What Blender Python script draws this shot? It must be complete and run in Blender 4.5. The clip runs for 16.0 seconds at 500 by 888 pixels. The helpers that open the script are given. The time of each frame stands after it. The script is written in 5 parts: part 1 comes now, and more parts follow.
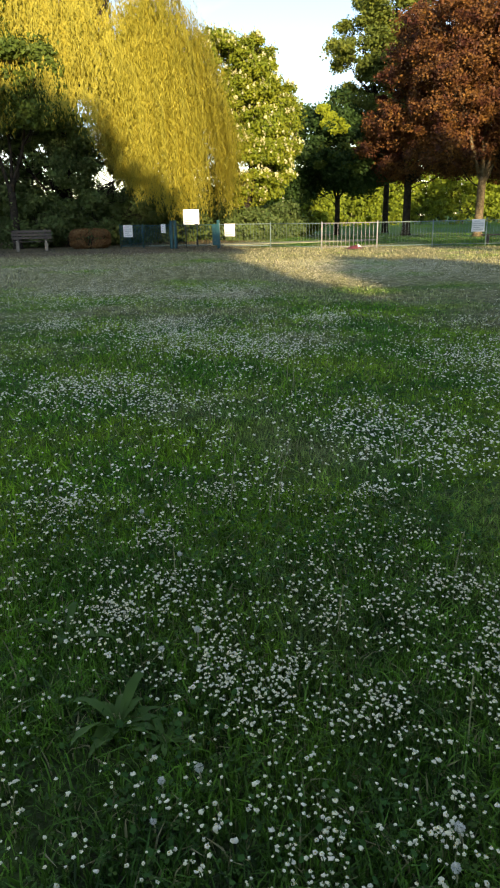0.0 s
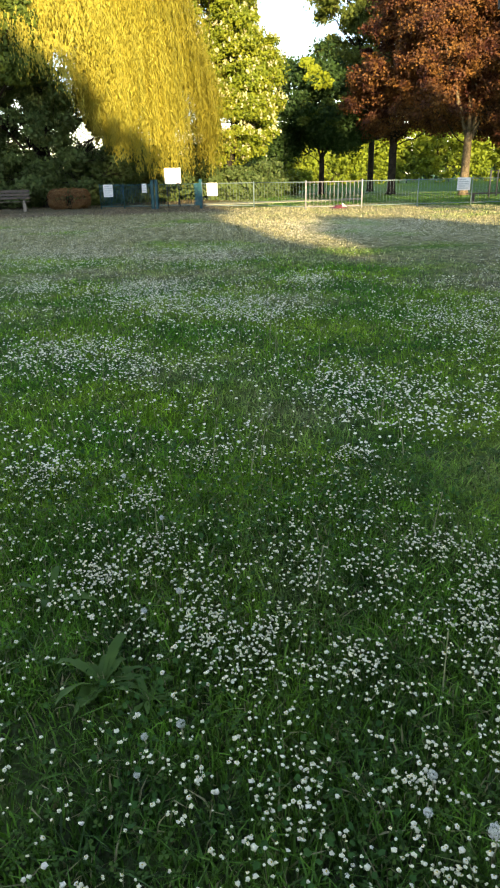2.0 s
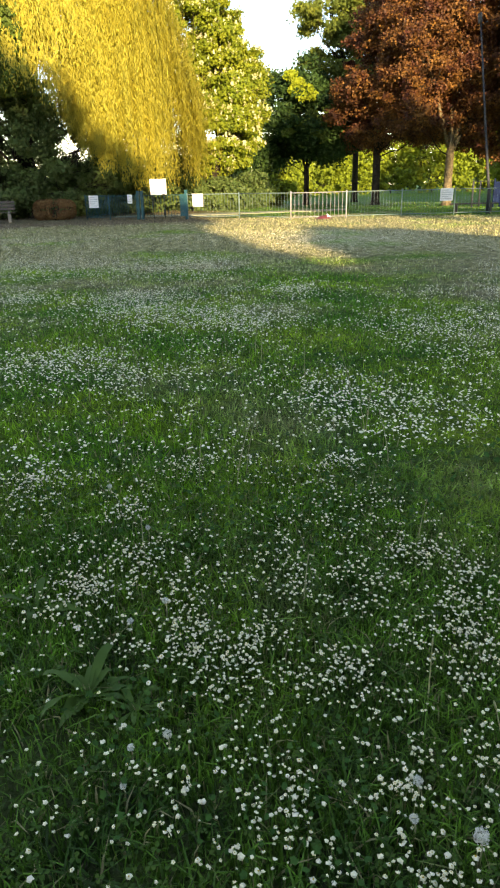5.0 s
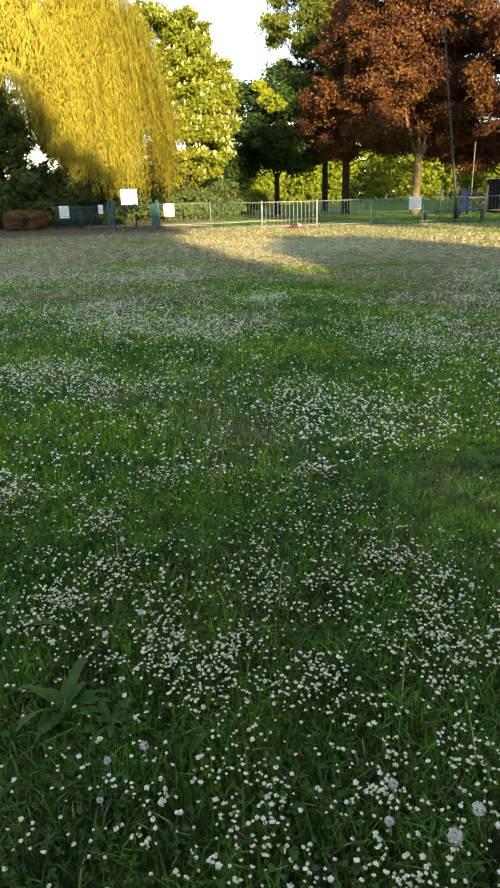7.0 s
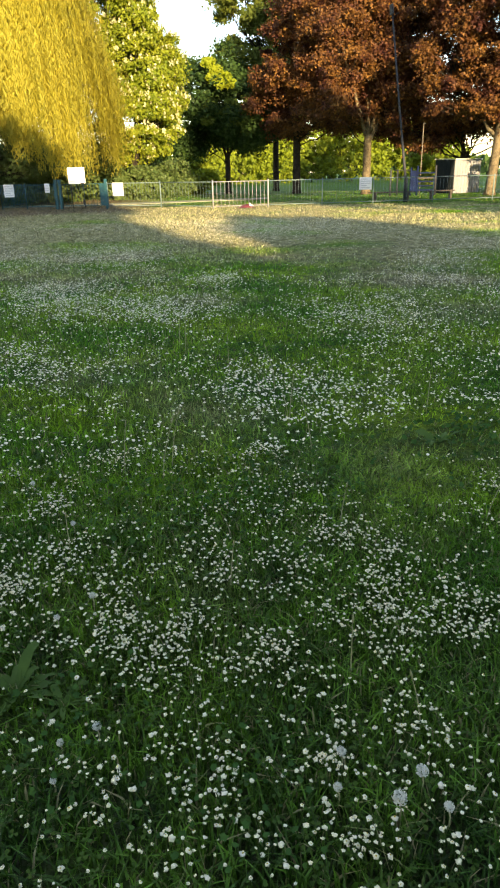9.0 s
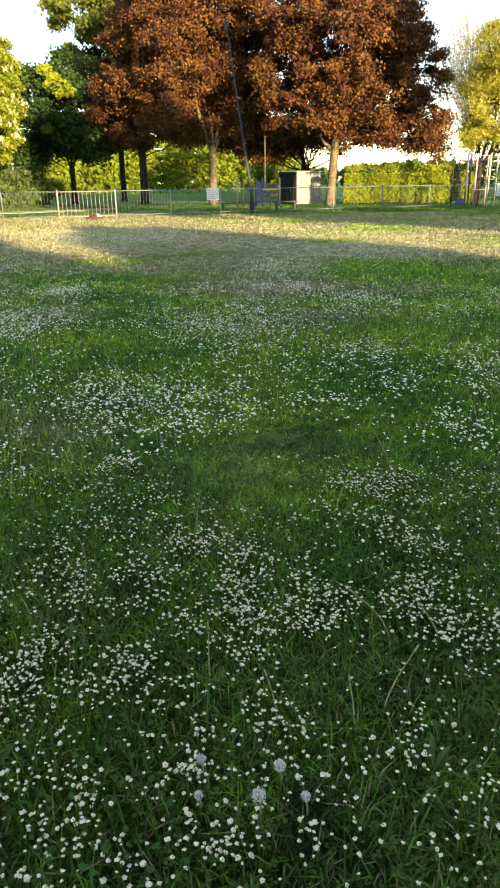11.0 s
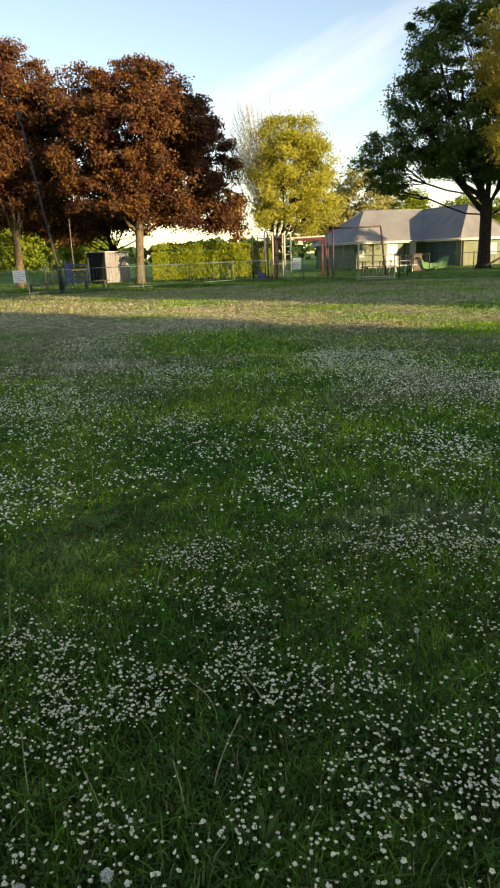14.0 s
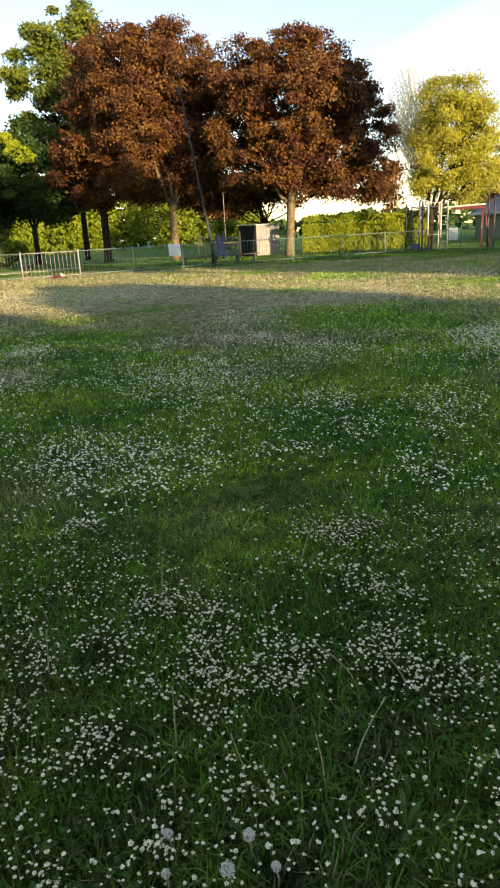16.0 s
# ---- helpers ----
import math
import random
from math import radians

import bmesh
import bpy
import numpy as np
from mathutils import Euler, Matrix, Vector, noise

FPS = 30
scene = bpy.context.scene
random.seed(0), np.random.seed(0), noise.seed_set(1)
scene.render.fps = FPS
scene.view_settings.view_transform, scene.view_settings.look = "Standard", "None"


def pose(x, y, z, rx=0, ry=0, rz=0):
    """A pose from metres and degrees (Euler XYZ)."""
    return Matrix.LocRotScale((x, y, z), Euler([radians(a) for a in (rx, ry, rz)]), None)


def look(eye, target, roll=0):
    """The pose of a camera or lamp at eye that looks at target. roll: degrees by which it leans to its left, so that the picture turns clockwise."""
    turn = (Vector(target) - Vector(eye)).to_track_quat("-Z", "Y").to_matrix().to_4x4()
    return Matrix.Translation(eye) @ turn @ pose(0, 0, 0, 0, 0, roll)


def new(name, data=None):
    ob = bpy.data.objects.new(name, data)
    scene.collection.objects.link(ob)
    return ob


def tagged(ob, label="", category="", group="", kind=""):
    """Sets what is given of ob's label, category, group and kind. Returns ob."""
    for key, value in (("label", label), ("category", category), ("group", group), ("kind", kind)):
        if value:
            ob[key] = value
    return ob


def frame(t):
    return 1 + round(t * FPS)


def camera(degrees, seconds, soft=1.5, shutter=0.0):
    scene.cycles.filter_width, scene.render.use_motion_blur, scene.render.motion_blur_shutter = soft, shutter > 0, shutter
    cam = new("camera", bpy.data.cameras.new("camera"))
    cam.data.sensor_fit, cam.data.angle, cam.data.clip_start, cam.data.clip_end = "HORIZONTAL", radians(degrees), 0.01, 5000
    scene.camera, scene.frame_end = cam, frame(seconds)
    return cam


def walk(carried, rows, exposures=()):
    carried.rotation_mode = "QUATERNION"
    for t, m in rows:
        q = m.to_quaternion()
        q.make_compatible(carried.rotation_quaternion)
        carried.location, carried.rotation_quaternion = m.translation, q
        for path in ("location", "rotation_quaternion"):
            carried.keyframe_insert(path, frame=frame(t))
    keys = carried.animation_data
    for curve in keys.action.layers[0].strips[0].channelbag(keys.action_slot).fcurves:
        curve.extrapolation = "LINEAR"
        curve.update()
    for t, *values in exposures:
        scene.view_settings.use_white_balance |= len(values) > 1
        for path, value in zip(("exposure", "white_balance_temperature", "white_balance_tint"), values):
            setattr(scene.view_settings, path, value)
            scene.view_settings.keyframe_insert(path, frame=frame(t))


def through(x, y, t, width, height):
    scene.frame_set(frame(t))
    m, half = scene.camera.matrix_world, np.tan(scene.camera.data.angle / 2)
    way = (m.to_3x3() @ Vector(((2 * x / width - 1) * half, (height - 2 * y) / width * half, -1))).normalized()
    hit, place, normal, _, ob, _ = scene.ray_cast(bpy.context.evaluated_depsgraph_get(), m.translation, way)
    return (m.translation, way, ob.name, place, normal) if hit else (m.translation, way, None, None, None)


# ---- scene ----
cam = camera(40.46, 16.0, soft=2.15)
# seconds, eye x y z, yaw, pitch, roll
ROWS = [
    (0.0, -0.048, 0.037, 1.477, -1.70, -18.46, -1.08),
    (0.5, -0.047, 0.042, 1.472, -2.26, -22.46, -0.15),
    (1.0, -0.030, 0.029, 1.468, -0.74, -23.30, -0.74),
    (1.5, -0.029, 0.017, 1.476, 0.34, -21.01, -1.52),
    (2.0, -0.025, 0.029, 1.478, -2.90, -21.56, -1.26),
    (2.5, -0.025, 0.033, 1.481, -4.62, -20.68, -1.31),
    (3.0, -0.015, 0.036, 1.480, -4.25, -20.98, -1.34),
    (3.5, -0.021, 0.027, 1.484, -4.74, -20.56, -1.00),
    (4.0, -0.017, 0.014, 1.487, -4.63, -20.05, -0.89),
    (4.2, -0.016, 0.017, 1.480, -4.61, -20.78, -0.89),
    (6.5, -0.020, 0.012, 1.490, -2.94, -20.75, -2.03),
    (7.0, -0.006, -0.001, 1.493, -6.26, -20.14, -1.55),
    (7.5, 0.002, -0.008, 1.492, -8.39, -20.38, -1.21),
    (8.0, 0.012, -0.013, 1.491, -9.03, -20.49, -1.25),
    (8.2, 0.012, -0.011, 1.490, -8.51, -20.89, -1.51),
    (10.3, 0.057, -0.042, 1.494, -16.18, -22.13, -1.02),
    (10.5, 0.066, -0.043, 1.494, -17.21, -21.89, -1.14),
    (11.0, 0.088, -0.046, 1.495, -22.24, -21.16, -0.73),
    (11.5, 0.110, -0.062, 1.505, -27.80, -18.15, -0.49),
    (12.0, 0.149, -0.086, 1.515, -33.88, -16.46, -1.26),
    (12.5, 0.162, -0.111, 1.527, -37.52, -15.27, -1.60),
    (13.0, 0.167, -0.125, 1.532, -39.21, -14.86, -1.56),
    (13.5, 0.172, -0.125, 1.534, -38.25, -15.16, -2.01),
    (14.0, 0.173, -0.118, 1.530, -37.11, -15.58, -2.19),
    (14.5, 0.164, -0.110, 1.527, -33.04, -16.30, -3.05),
    (15.0, 0.154, -0.091, 1.527, -29.49, -16.59, -3.10),
    (15.5, 0.153, -0.075, 1.525, -27.04, -17.33, -3.14),
    (16.0, 0.146, -0.075, 1.530, -24.69, -17.23, -3.05),
]


def aim(x, y, z, yaw, pitch, roll):
    return pose(x, y, z, 0, 0, yaw) @ pose(0, 0, 0, 90 + pitch) @ pose(0, 0, 0, 0, 0, roll)


EXPOSURES = [(0.0, 1.38, 7950, 10), (0.5, 1.76, 7950, 10), (1.0, 1.94, 7950, 10), (1.5, 2.04, 7950, 10), (2.0, 1.95, 8150, 10), (3.5, 1.96, 8550, 10), (7.0, 1.84, 8850, 10), (8.5, 1.86, 8850, 10), (11.0, 1.99, 8850, 10), (11.5, 1.96, 8950, 10), (12.0, 1.68, 9250, 10), (12.5, 1.34, 9300, 10), (13.5, 1.23, 9100, 10), (14.5, 1.18, 8950, 10), (15.0, 1.26, 8800, 10), (16.0, 1.46, 8750, 10)]
walk(cam, [(r[0], aim(*r[1:])) for r in ROWS], EXPOSURES)

# ---- light ----
SUN_WAY = Vector((0.139, -0.990, 0.0)).normalized()
SUN_HIGH = radians(10.0)
lamp = bpy.data.lights.new("sun", "SUN")
lamp.energy, lamp.angle, lamp.color = 4.2, radians(0.6), (1.0, 0.85, 0.61)
sun = new("sun", lamp)
sun.matrix_world = look(SUN_WAY * 100 * math.cos(SUN_HIGH) + Vector((0, 0, 100 * math.sin(SUN_HIGH))), (0, 0, 0))

world = bpy.data.worlds.new("sky")
scene.world = world
world.use_nodes = True
wn, wl = world.node_tree.nodes, world.node_tree.links
sky = wn.new("ShaderNodeTexSky")
sky.sky_type, sky.sun_disc = "NISHITA", False
sky.sun_elevation, sky.sun_rotation = SUN_HIGH, math.atan2(SUN_WAY.x, SUN_WAY.y)
sky.air_density, sky.dust_density, sky.ozone_density = 1.0, 0.15, 1.6
coord = wn.new("ShaderNodeTexCoord")
stretch = wn.new("ShaderNodeMapping")
stretch.vector_type = "TEXTURE"
stretch.inputs["Rotation"].default_value = (0.0, radians(-27), radians(-38))
stretch.inputs["Scale"].default_value = (1.15, 0.5, 0.17)
wisps = wn.new("ShaderNodeTexNoise")
wisps.inputs["Scale"].default_value, wisps.inputs["Detail"].default_value, wisps.inputs["Roughness"].default_value = 1.5, 6.0, 0.55
ramp = wn.new("ShaderNodeMapRange")
ramp.inputs["From Min"].default_value, ramp.inputs["From Max"].default_value = 0.5, 0.72
ramp.inputs["To Max"].default_value = 0.62
clouds = wn.new("ShaderNodeMix")
clouds.data_type = "RGBA"
clouds.inputs["B"].default_value = (3.5, 3.9, 4.7, 1.0)
wl.new(coord.outputs["Generated"], stretch.inputs["Vector"])
wl.new(stretch.outputs["Vector"], wisps.inputs["Vector"])
wl.new(wisps.outputs["Fac"], ramp.inputs["Value"])
wl.new(ramp.outputs["Result"], clouds.inputs["Factor"])
tint = wn.new("ShaderNodeMix")
tint.data_type, tint.blend_type = "RGBA", "MULTIPLY"
tint.inputs["Factor"].default_value = 1.0
tint.inputs["B"].default_value = (0.86, 0.88, 1.04, 1.0)
wl.new(sky.outputs["Color"], tint.inputs["A"])
wl.new(tint.outputs["Result"], clouds.inputs["A"])
wl.new(clouds.outputs["Result"], wn["Background"].inputs["Color"])
wn["Background"].inputs["Strength"].default_value = 0.15

# ---- materials ----


def nodes_of(name):
    m = bpy.data.materials.new(name)
    m.use_nodes = True
    return m, m.node_tree.nodes, m.node_tree.links


def two_tone(n, l, vector, scale, a, b, low=0.35, high=0.65, detail=5.0):
    """Noise between two colours."""
    t = n.new("ShaderNodeTexNoise")
    t.inputs["Scale"].default_value, t.inputs["Detail"].default_value = scale, detail
    l.new(vector, t.inputs["Vector"])
    r = n.new("ShaderNodeMapRange")
    r.inputs["From Min"].default_value, r.inputs["From Max"].default_value = low, high
    l.new(t.outputs["Fac"], r.inputs["Value"])
    x = n.new("ShaderNodeMix")
    x.data_type = "RGBA"
    x.inputs["A"].default_value, x.inputs["B"].default_value = (*a, 1), (*b, 1)
    l.new(r.outputs["Result"], x.inputs["Factor"])
    return x.outputs["Result"], t.outputs["Fac"]


def blend(n, l, a, b, fac, mode="MIX"):
    x = n.new("ShaderNodeMix")
    x.data_type, x.blend_type = "RGBA", mode
    for sock, v in (("A", a), ("B", b), ("Factor", fac)):
        if isinstance(v, (tuple, float, int)):
            x.inputs[sock].default_value = (*v, 1) if isinstance(v, tuple) else v
        else:
            l.new(v, x.inputs[sock])
    return x.outputs["Result"]


def where(n):
    g = n.new("ShaderNodeNewGeometry")
    return g.outputs["Position"], g.outputs["Random Per Island"]


def solid(name, a, b, scale=6.0, fine=60.0, rough=0.6, metal=0.0, bump=0.2, wear=None, gloss=0.5):
    """A worn surface: two tones at a large scale, grain at a fine one, with relief."""
    m, n, l = nodes_of(name)
    p, _ = where(n)
    c, _ = two_tone(n, l, p, scale, a, b)
    g, h = two_tone(n, l, p, fine, (0.78, 0.78, 0.78), (1.1, 1.1, 1.1), 0.3, 0.7)
    c = blend(n, l, c, g, 1.0, "MULTIPLY")
    if wear:
        w = n.new("ShaderNodeTexNoise")
        w.inputs["Scale"].default_value, w.inputs["Detail"].default_value = scale * 2.5, 8.0
        l.new(p, w.inputs["Vector"])
        r = n.new("ShaderNodeMapRange")
        r.inputs["From Min"].default_value, r.inputs["From Max"].default_value = 0.56, 0.7
        l.new(w.outputs["Fac"], r.inputs["Value"])
        c = blend(n, l, c, wear, r.outputs["Result"])
    s = n["Principled BSDF"]
    l.new(c, s.inputs["Base Color"])
    s.inputs["Roughness"].default_value, s.inputs["Metallic"].default_value = rough, metal
    s.inputs["Specular IOR Level"].default_value = gloss
    u = n.new("ShaderNodeBump")
    u.inputs["Strength"].default_value, u.inputs["Distance"].default_value = bump, 0.02
    l.new(h, u.inputs["Height"])
    l.new(u.outputs["Normal"], s.inputs["Normal"])
    return m


def leafy(name, a, b, c, patch=0.35, through=0.4, rough=0.55):
    """Leaves: three tones from clump to clump and leaf to leaf, that let some light through."""
    m, n, l = nodes_of(name)
    p, island = where(n)
    col, _ = two_tone(n, l, p, patch, a, b)
    r = n.new("ShaderNodeMapRange")
    r.inputs["From Min"].default_value, r.inputs["From Max"].default_value = 0.55, 1.0
    r.inputs["To Max"].default_value = 0.8
    l.new(island, r.inputs["Value"])
    col = blend(n, l, col, c, r.outputs["Result"])
    s = n["Principled BSDF"]
    l.new(col, s.inputs["Base Color"])
    s.inputs["Roughness"].default_value = rough
    s.inputs["Specular IOR Level"].default_value = 0.15
    t = n.new("ShaderNodeBsdfTranslucent")
    l.new(col, t.inputs["Color"])
    x = n.new("ShaderNodeMixShader")
    x.inputs["Fac"].default_value = through
    l.new(s.outputs["BSDF"], x.inputs[1])
    l.new(t.outputs["BSDF"], x.inputs[2])
    l.new(x.outputs["Shader"], n["Material Output"].inputs["Surface"])
    return m


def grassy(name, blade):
    """Meadow colours: lush and dry stretches, darker round the origin, in soil or blades."""
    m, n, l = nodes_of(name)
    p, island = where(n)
    # deep near the origin: leafier grass, with the shade there put into its tone
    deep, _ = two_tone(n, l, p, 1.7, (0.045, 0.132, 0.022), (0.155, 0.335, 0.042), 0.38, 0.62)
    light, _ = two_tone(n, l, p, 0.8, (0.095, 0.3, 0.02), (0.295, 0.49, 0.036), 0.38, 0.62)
    from_origin = n.new("ShaderNodeVectorMath")
    from_origin.operation = "LENGTH"
    l.new(p, from_origin.inputs[0])
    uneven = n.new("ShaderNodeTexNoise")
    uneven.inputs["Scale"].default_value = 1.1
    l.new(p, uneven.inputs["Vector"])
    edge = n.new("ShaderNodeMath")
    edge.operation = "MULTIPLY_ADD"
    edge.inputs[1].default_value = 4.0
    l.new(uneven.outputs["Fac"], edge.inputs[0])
    l.new(from_origin.outputs["Value"], edge.inputs[2])
    paler_out = n.new("ShaderNodeMapRange")
    paler_out.inputs["From Min"].default_value, paler_out.inputs["From Max"].default_value = 3.1, 5.7
    l.new(edge.outputs["Value"], paler_out.inputs["Value"])
    # shade on the lawn behind the fence, put in by the deep tones
    lawn_shade = n.new("ShaderNodeMapRange")
    lawn_shade.inputs["From Min"].default_value, lawn_shade.inputs["From Max"].default_value = 32.0, 37.0
    lawn_shade.inputs["To Min"].default_value, lawn_shade.inputs["To Max"].default_value = 1.0, 0.0
    l.new(from_origin.outputs["Value"], lawn_shade.inputs["Value"])
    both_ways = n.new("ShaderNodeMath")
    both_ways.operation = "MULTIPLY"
    l.new(paler_out.outputs["Result"], both_ways.inputs[0])
    l.new(lawn_shade.outputs["Result"], both_ways.inputs[1])
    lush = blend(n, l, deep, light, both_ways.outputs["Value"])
    dry, _ = two_tone(n, l, p, 3.0, (0.28, 0.285, 0.12), (0.58, 0.54, 0.33))
    w = n.new("ShaderNodeTexNoise")
    w.inputs["Scale"].default_value, w.inputs["Detail"].default_value = 0.33, 4.0
    l.new(p, w.inputs["Vector"])
    far = n.new("ShaderNodeVectorMath")
    far.operation = "LENGTH"
    l.new(p, far.inputs[0])
    out = n.new("ShaderNodeMapRange")
    out.inputs["From Min"].default_value, out.inputs["From Max"].default_value = 8.0, 19.5
    out.inputs["To Max"].default_value = 0.27
    l.new(far.outputs["Value"], out.inputs["Value"])
    back = n.new("ShaderNodeMapRange")
    back.inputs["From Min"].default_value, back.inputs["From Max"].default_value = 34.0, 40.0
    back.inputs["To Max"].default_value = -0.24
    l.new(far.outputs["Value"], back.inputs["Value"])
    axes = n.new("ShaderNodeSeparateXYZ")
    l.new(p, axes.inputs["Vector"])
    east = n.new("ShaderNodeMapRange")
    east.inputs["From Min"].default_value, east.inputs["From Max"].default_value = 7.0, 14.0
    east.inputs["To Min"].default_value, east.inputs["To Max"].default_value = 1.0, 0.6
    l.new(axes.outputs["X"], east.inputs["Value"])
    eased = n.new("ShaderNodeMath")
    eased.operation = "MULTIPLY"
    l.new(out.outputs["Result"], eased.inputs[0])
    l.new(east.outputs["Result"], eased.inputs[1])
    both = n.new("ShaderNodeMath")
    l.new(eased.outputs["Value"], both.inputs[0])
    l.new(back.outputs["Result"], both.inputs[1])
    add = n.new("ShaderNodeMath")
    l.new(w.outputs["Fac"], add.inputs[0])
    l.new(both.outputs["Value"], add.inputs[1])
    r = n.new("ShaderNodeMapRange")
    r.inputs["From Min"].default_value, r.inputs["From Max"].default_value = 0.52, 0.72
    l.new(add.outputs["Value"], r.inputs["Value"])
    col = blend(n, l, lush, dry, r.outputs["Result"])
    # tufts: darker and lighter patches a hand across
    tufts, _ = two_tone(n, l, p, 6.5, (0.58, 0.6, 0.62), (1.28, 1.24, 1.18), 0.36, 0.64)
    col = blend(n, l, col, tufts, 1.0, "MULTIPLY")
    # bare trodden earth along the bench and the gate
    slope = n.new("ShaderNodeMath")
    slope.operation = "MULTIPLY_ADD"
    slope.inputs[1].default_value = -0.16
    l.new(axes.outputs["X"], slope.inputs[0])
    l.new(axes.outputs["Y"], slope.inputs[2])
    ragged = n.new("ShaderNodeMath")
    ragged.operation = "MULTIPLY_ADD"
    ragged.inputs[1].default_value = 5.0
    l.new(w.outputs["Fac"], ragged.inputs[0])
    l.new(slope.outputs["Value"], ragged.inputs[2])
    trod = n.new("ShaderNodeMapRange")
    trod.inputs["From Min"].default_value, trod.inputs["From Max"].default_value = 34.0, 36.5
    l.new(ragged.outputs["Value"], trod.inputs["Value"])
    west = n.new("ShaderNodeMapRange")
    west.inputs["From Min"].default_value, west.inputs["From Max"].default_value = 0.0, 3.0
    west.inputs["To Min"].default_value, west.inputs["To Max"].default_value = 0.85, 0.0
    l.new(axes.outputs["X"], west.inputs["Value"])
    worn_away = n.new("ShaderNodeMath")
    worn_away.operation = "MULTIPLY"
    l.new(trod.outputs["Result"], worn_away.inputs[0])
    l.new(west.outputs["Result"], worn_away.inputs[1])
    col = blend(n, l, col, (0.2, 0.15, 0.115), worn_away.outputs["Value"])
    s = n["Principled BSDF"]
    s.inputs["Roughness"].default_value = 0.42 if blade else 0.7
    s.inputs["Specular IOR Level"].default_value = 0.3 if blade else 0.06
    if blade:
        v = n.new("ShaderNodeMapRange")
        v.inputs["To Min"].default_value, v.inputs["To Max"].default_value = 0.3, 1.65
        l.new(island, v.inputs["Value"])
        comb = n.new("ShaderNodeCombineColor")
        for k in ("Red", "Green", "Blue"):
            l.new(v.outputs["Result"], comb.inputs[k])
        col = blend(n, l, col, comb.outputs["Color"], 1.0, "MULTIPLY")
        pick = n.new("ShaderNodeMapRange")
        pick.inputs["From Min"].default_value, pick.inputs["From Max"].default_value = 0.89, 0.92
        l.new(island, pick.inputs["Value"])
        col = blend(n, l, col, (0.32, 0.28, 0.14), pick.outputs["Result"])
        l.new(col, s.inputs["Base Color"])
        t = n.new("ShaderNodeBsdfTranslucent")
        l.new(col, t.inputs["Color"])
        x = n.new("ShaderNodeMixShader")
        x.inputs["Fac"].default_value = 0.4
        l.new(s.outputs["BSDF"], x.inputs[1])
        l.new(t.outputs["BSDF"], x.inputs[2])
        l.new(x.outputs["Shader"], n["Material Output"].inputs["Surface"])
    else:
        # ground under the blades: dark round the origin, paler from 9 m out
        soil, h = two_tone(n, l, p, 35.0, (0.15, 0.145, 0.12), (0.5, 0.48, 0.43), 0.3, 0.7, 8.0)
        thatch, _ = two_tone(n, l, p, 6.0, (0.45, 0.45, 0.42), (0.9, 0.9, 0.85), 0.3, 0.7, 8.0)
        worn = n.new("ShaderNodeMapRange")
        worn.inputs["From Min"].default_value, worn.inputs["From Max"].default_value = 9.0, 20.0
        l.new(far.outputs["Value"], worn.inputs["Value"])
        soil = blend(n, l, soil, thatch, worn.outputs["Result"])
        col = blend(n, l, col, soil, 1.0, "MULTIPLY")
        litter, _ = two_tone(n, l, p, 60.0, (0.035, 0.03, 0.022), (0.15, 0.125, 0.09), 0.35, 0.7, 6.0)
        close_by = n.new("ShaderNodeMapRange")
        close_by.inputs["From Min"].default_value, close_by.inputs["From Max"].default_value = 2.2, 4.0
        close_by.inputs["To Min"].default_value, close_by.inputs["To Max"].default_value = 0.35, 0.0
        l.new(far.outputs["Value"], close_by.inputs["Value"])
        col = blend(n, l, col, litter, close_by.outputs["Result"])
        l.new(col, s.inputs["Base Color"])
        u = n.new("ShaderNodeBump")
        u.inputs["Strength"].default_value, u.inputs["Distance"].default_value = 0.7, 0.05
        l.new(h, u.inputs["Height"])
        l.new(u.outputs["Normal"], s.inputs["Normal"])
    return m


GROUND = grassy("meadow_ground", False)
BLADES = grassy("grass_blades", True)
PETAL = leafy("daisy_petals", (0.92, 0.86, 0.62), (0.88, 0.81, 0.56), (0.9, 0.81, 0.66), 3.0, 0.06)
YOLK = solid("daisy_centres", (0.65, 0.45, 0.04), (0.55, 0.38, 0.03), 30)
STRAW = leafy("straw_stalks", (0.42, 0.38, 0.22), (0.34, 0.33, 0.16), (0.5, 0.45, 0.28), 2.0, 0.2)
FLUFF = leafy("seed_fluff", (0.8, 0.79, 0.72), (0.72, 0.71, 0.64), (0.85, 0.82, 0.75), 8.0, 0.5)
DOCK = leafy("dock_leaf", (0.06, 0.12, 0.025), (0.095, 0.17, 0.035), (0.12, 0.18, 0.04), 6.0, 0.25)
CLOVER = leafy("clover_leaf", (0.03, 0.072, 0.012), (0.05, 0.11, 0.016), (0.08, 0.13, 0.02), 6.0, 0.25)
WEED = leafy("weed_leaf", (0.03, 0.095, 0.02), (0.05, 0.14, 0.026), (0.065, 0.15, 0.03), 5.0, 0.3)
BARK = solid("bark", (0.024, 0.02, 0.016), (0.05, 0.042, 0.032), 5.0, 26, 0.9, bump=1.0, gloss=0.1)
# lighter bark colour for the two maple trunks that stand in the sun
BARK_SUNLIT = solid("sunlit_bark", (0.1, 0.078, 0.05), (0.21, 0.165, 0.1), 5.0, 26, 0.9, bump=1.0, wear=(0.05, 0.042, 0.03), gloss=0.1)
WILLOW = leafy("willow_leaves", (0.395, 0.355, 0.06), (0.49, 0.435, 0.08), (0.26, 0.255, 0.05), 0.7, 0.45)
CHESTNUT = leafy("chestnut_leaves", (0.19, 0.25, 0.03), (0.3, 0.33, 0.04), (0.1, 0.16, 0.03), 0.6, 0.4)
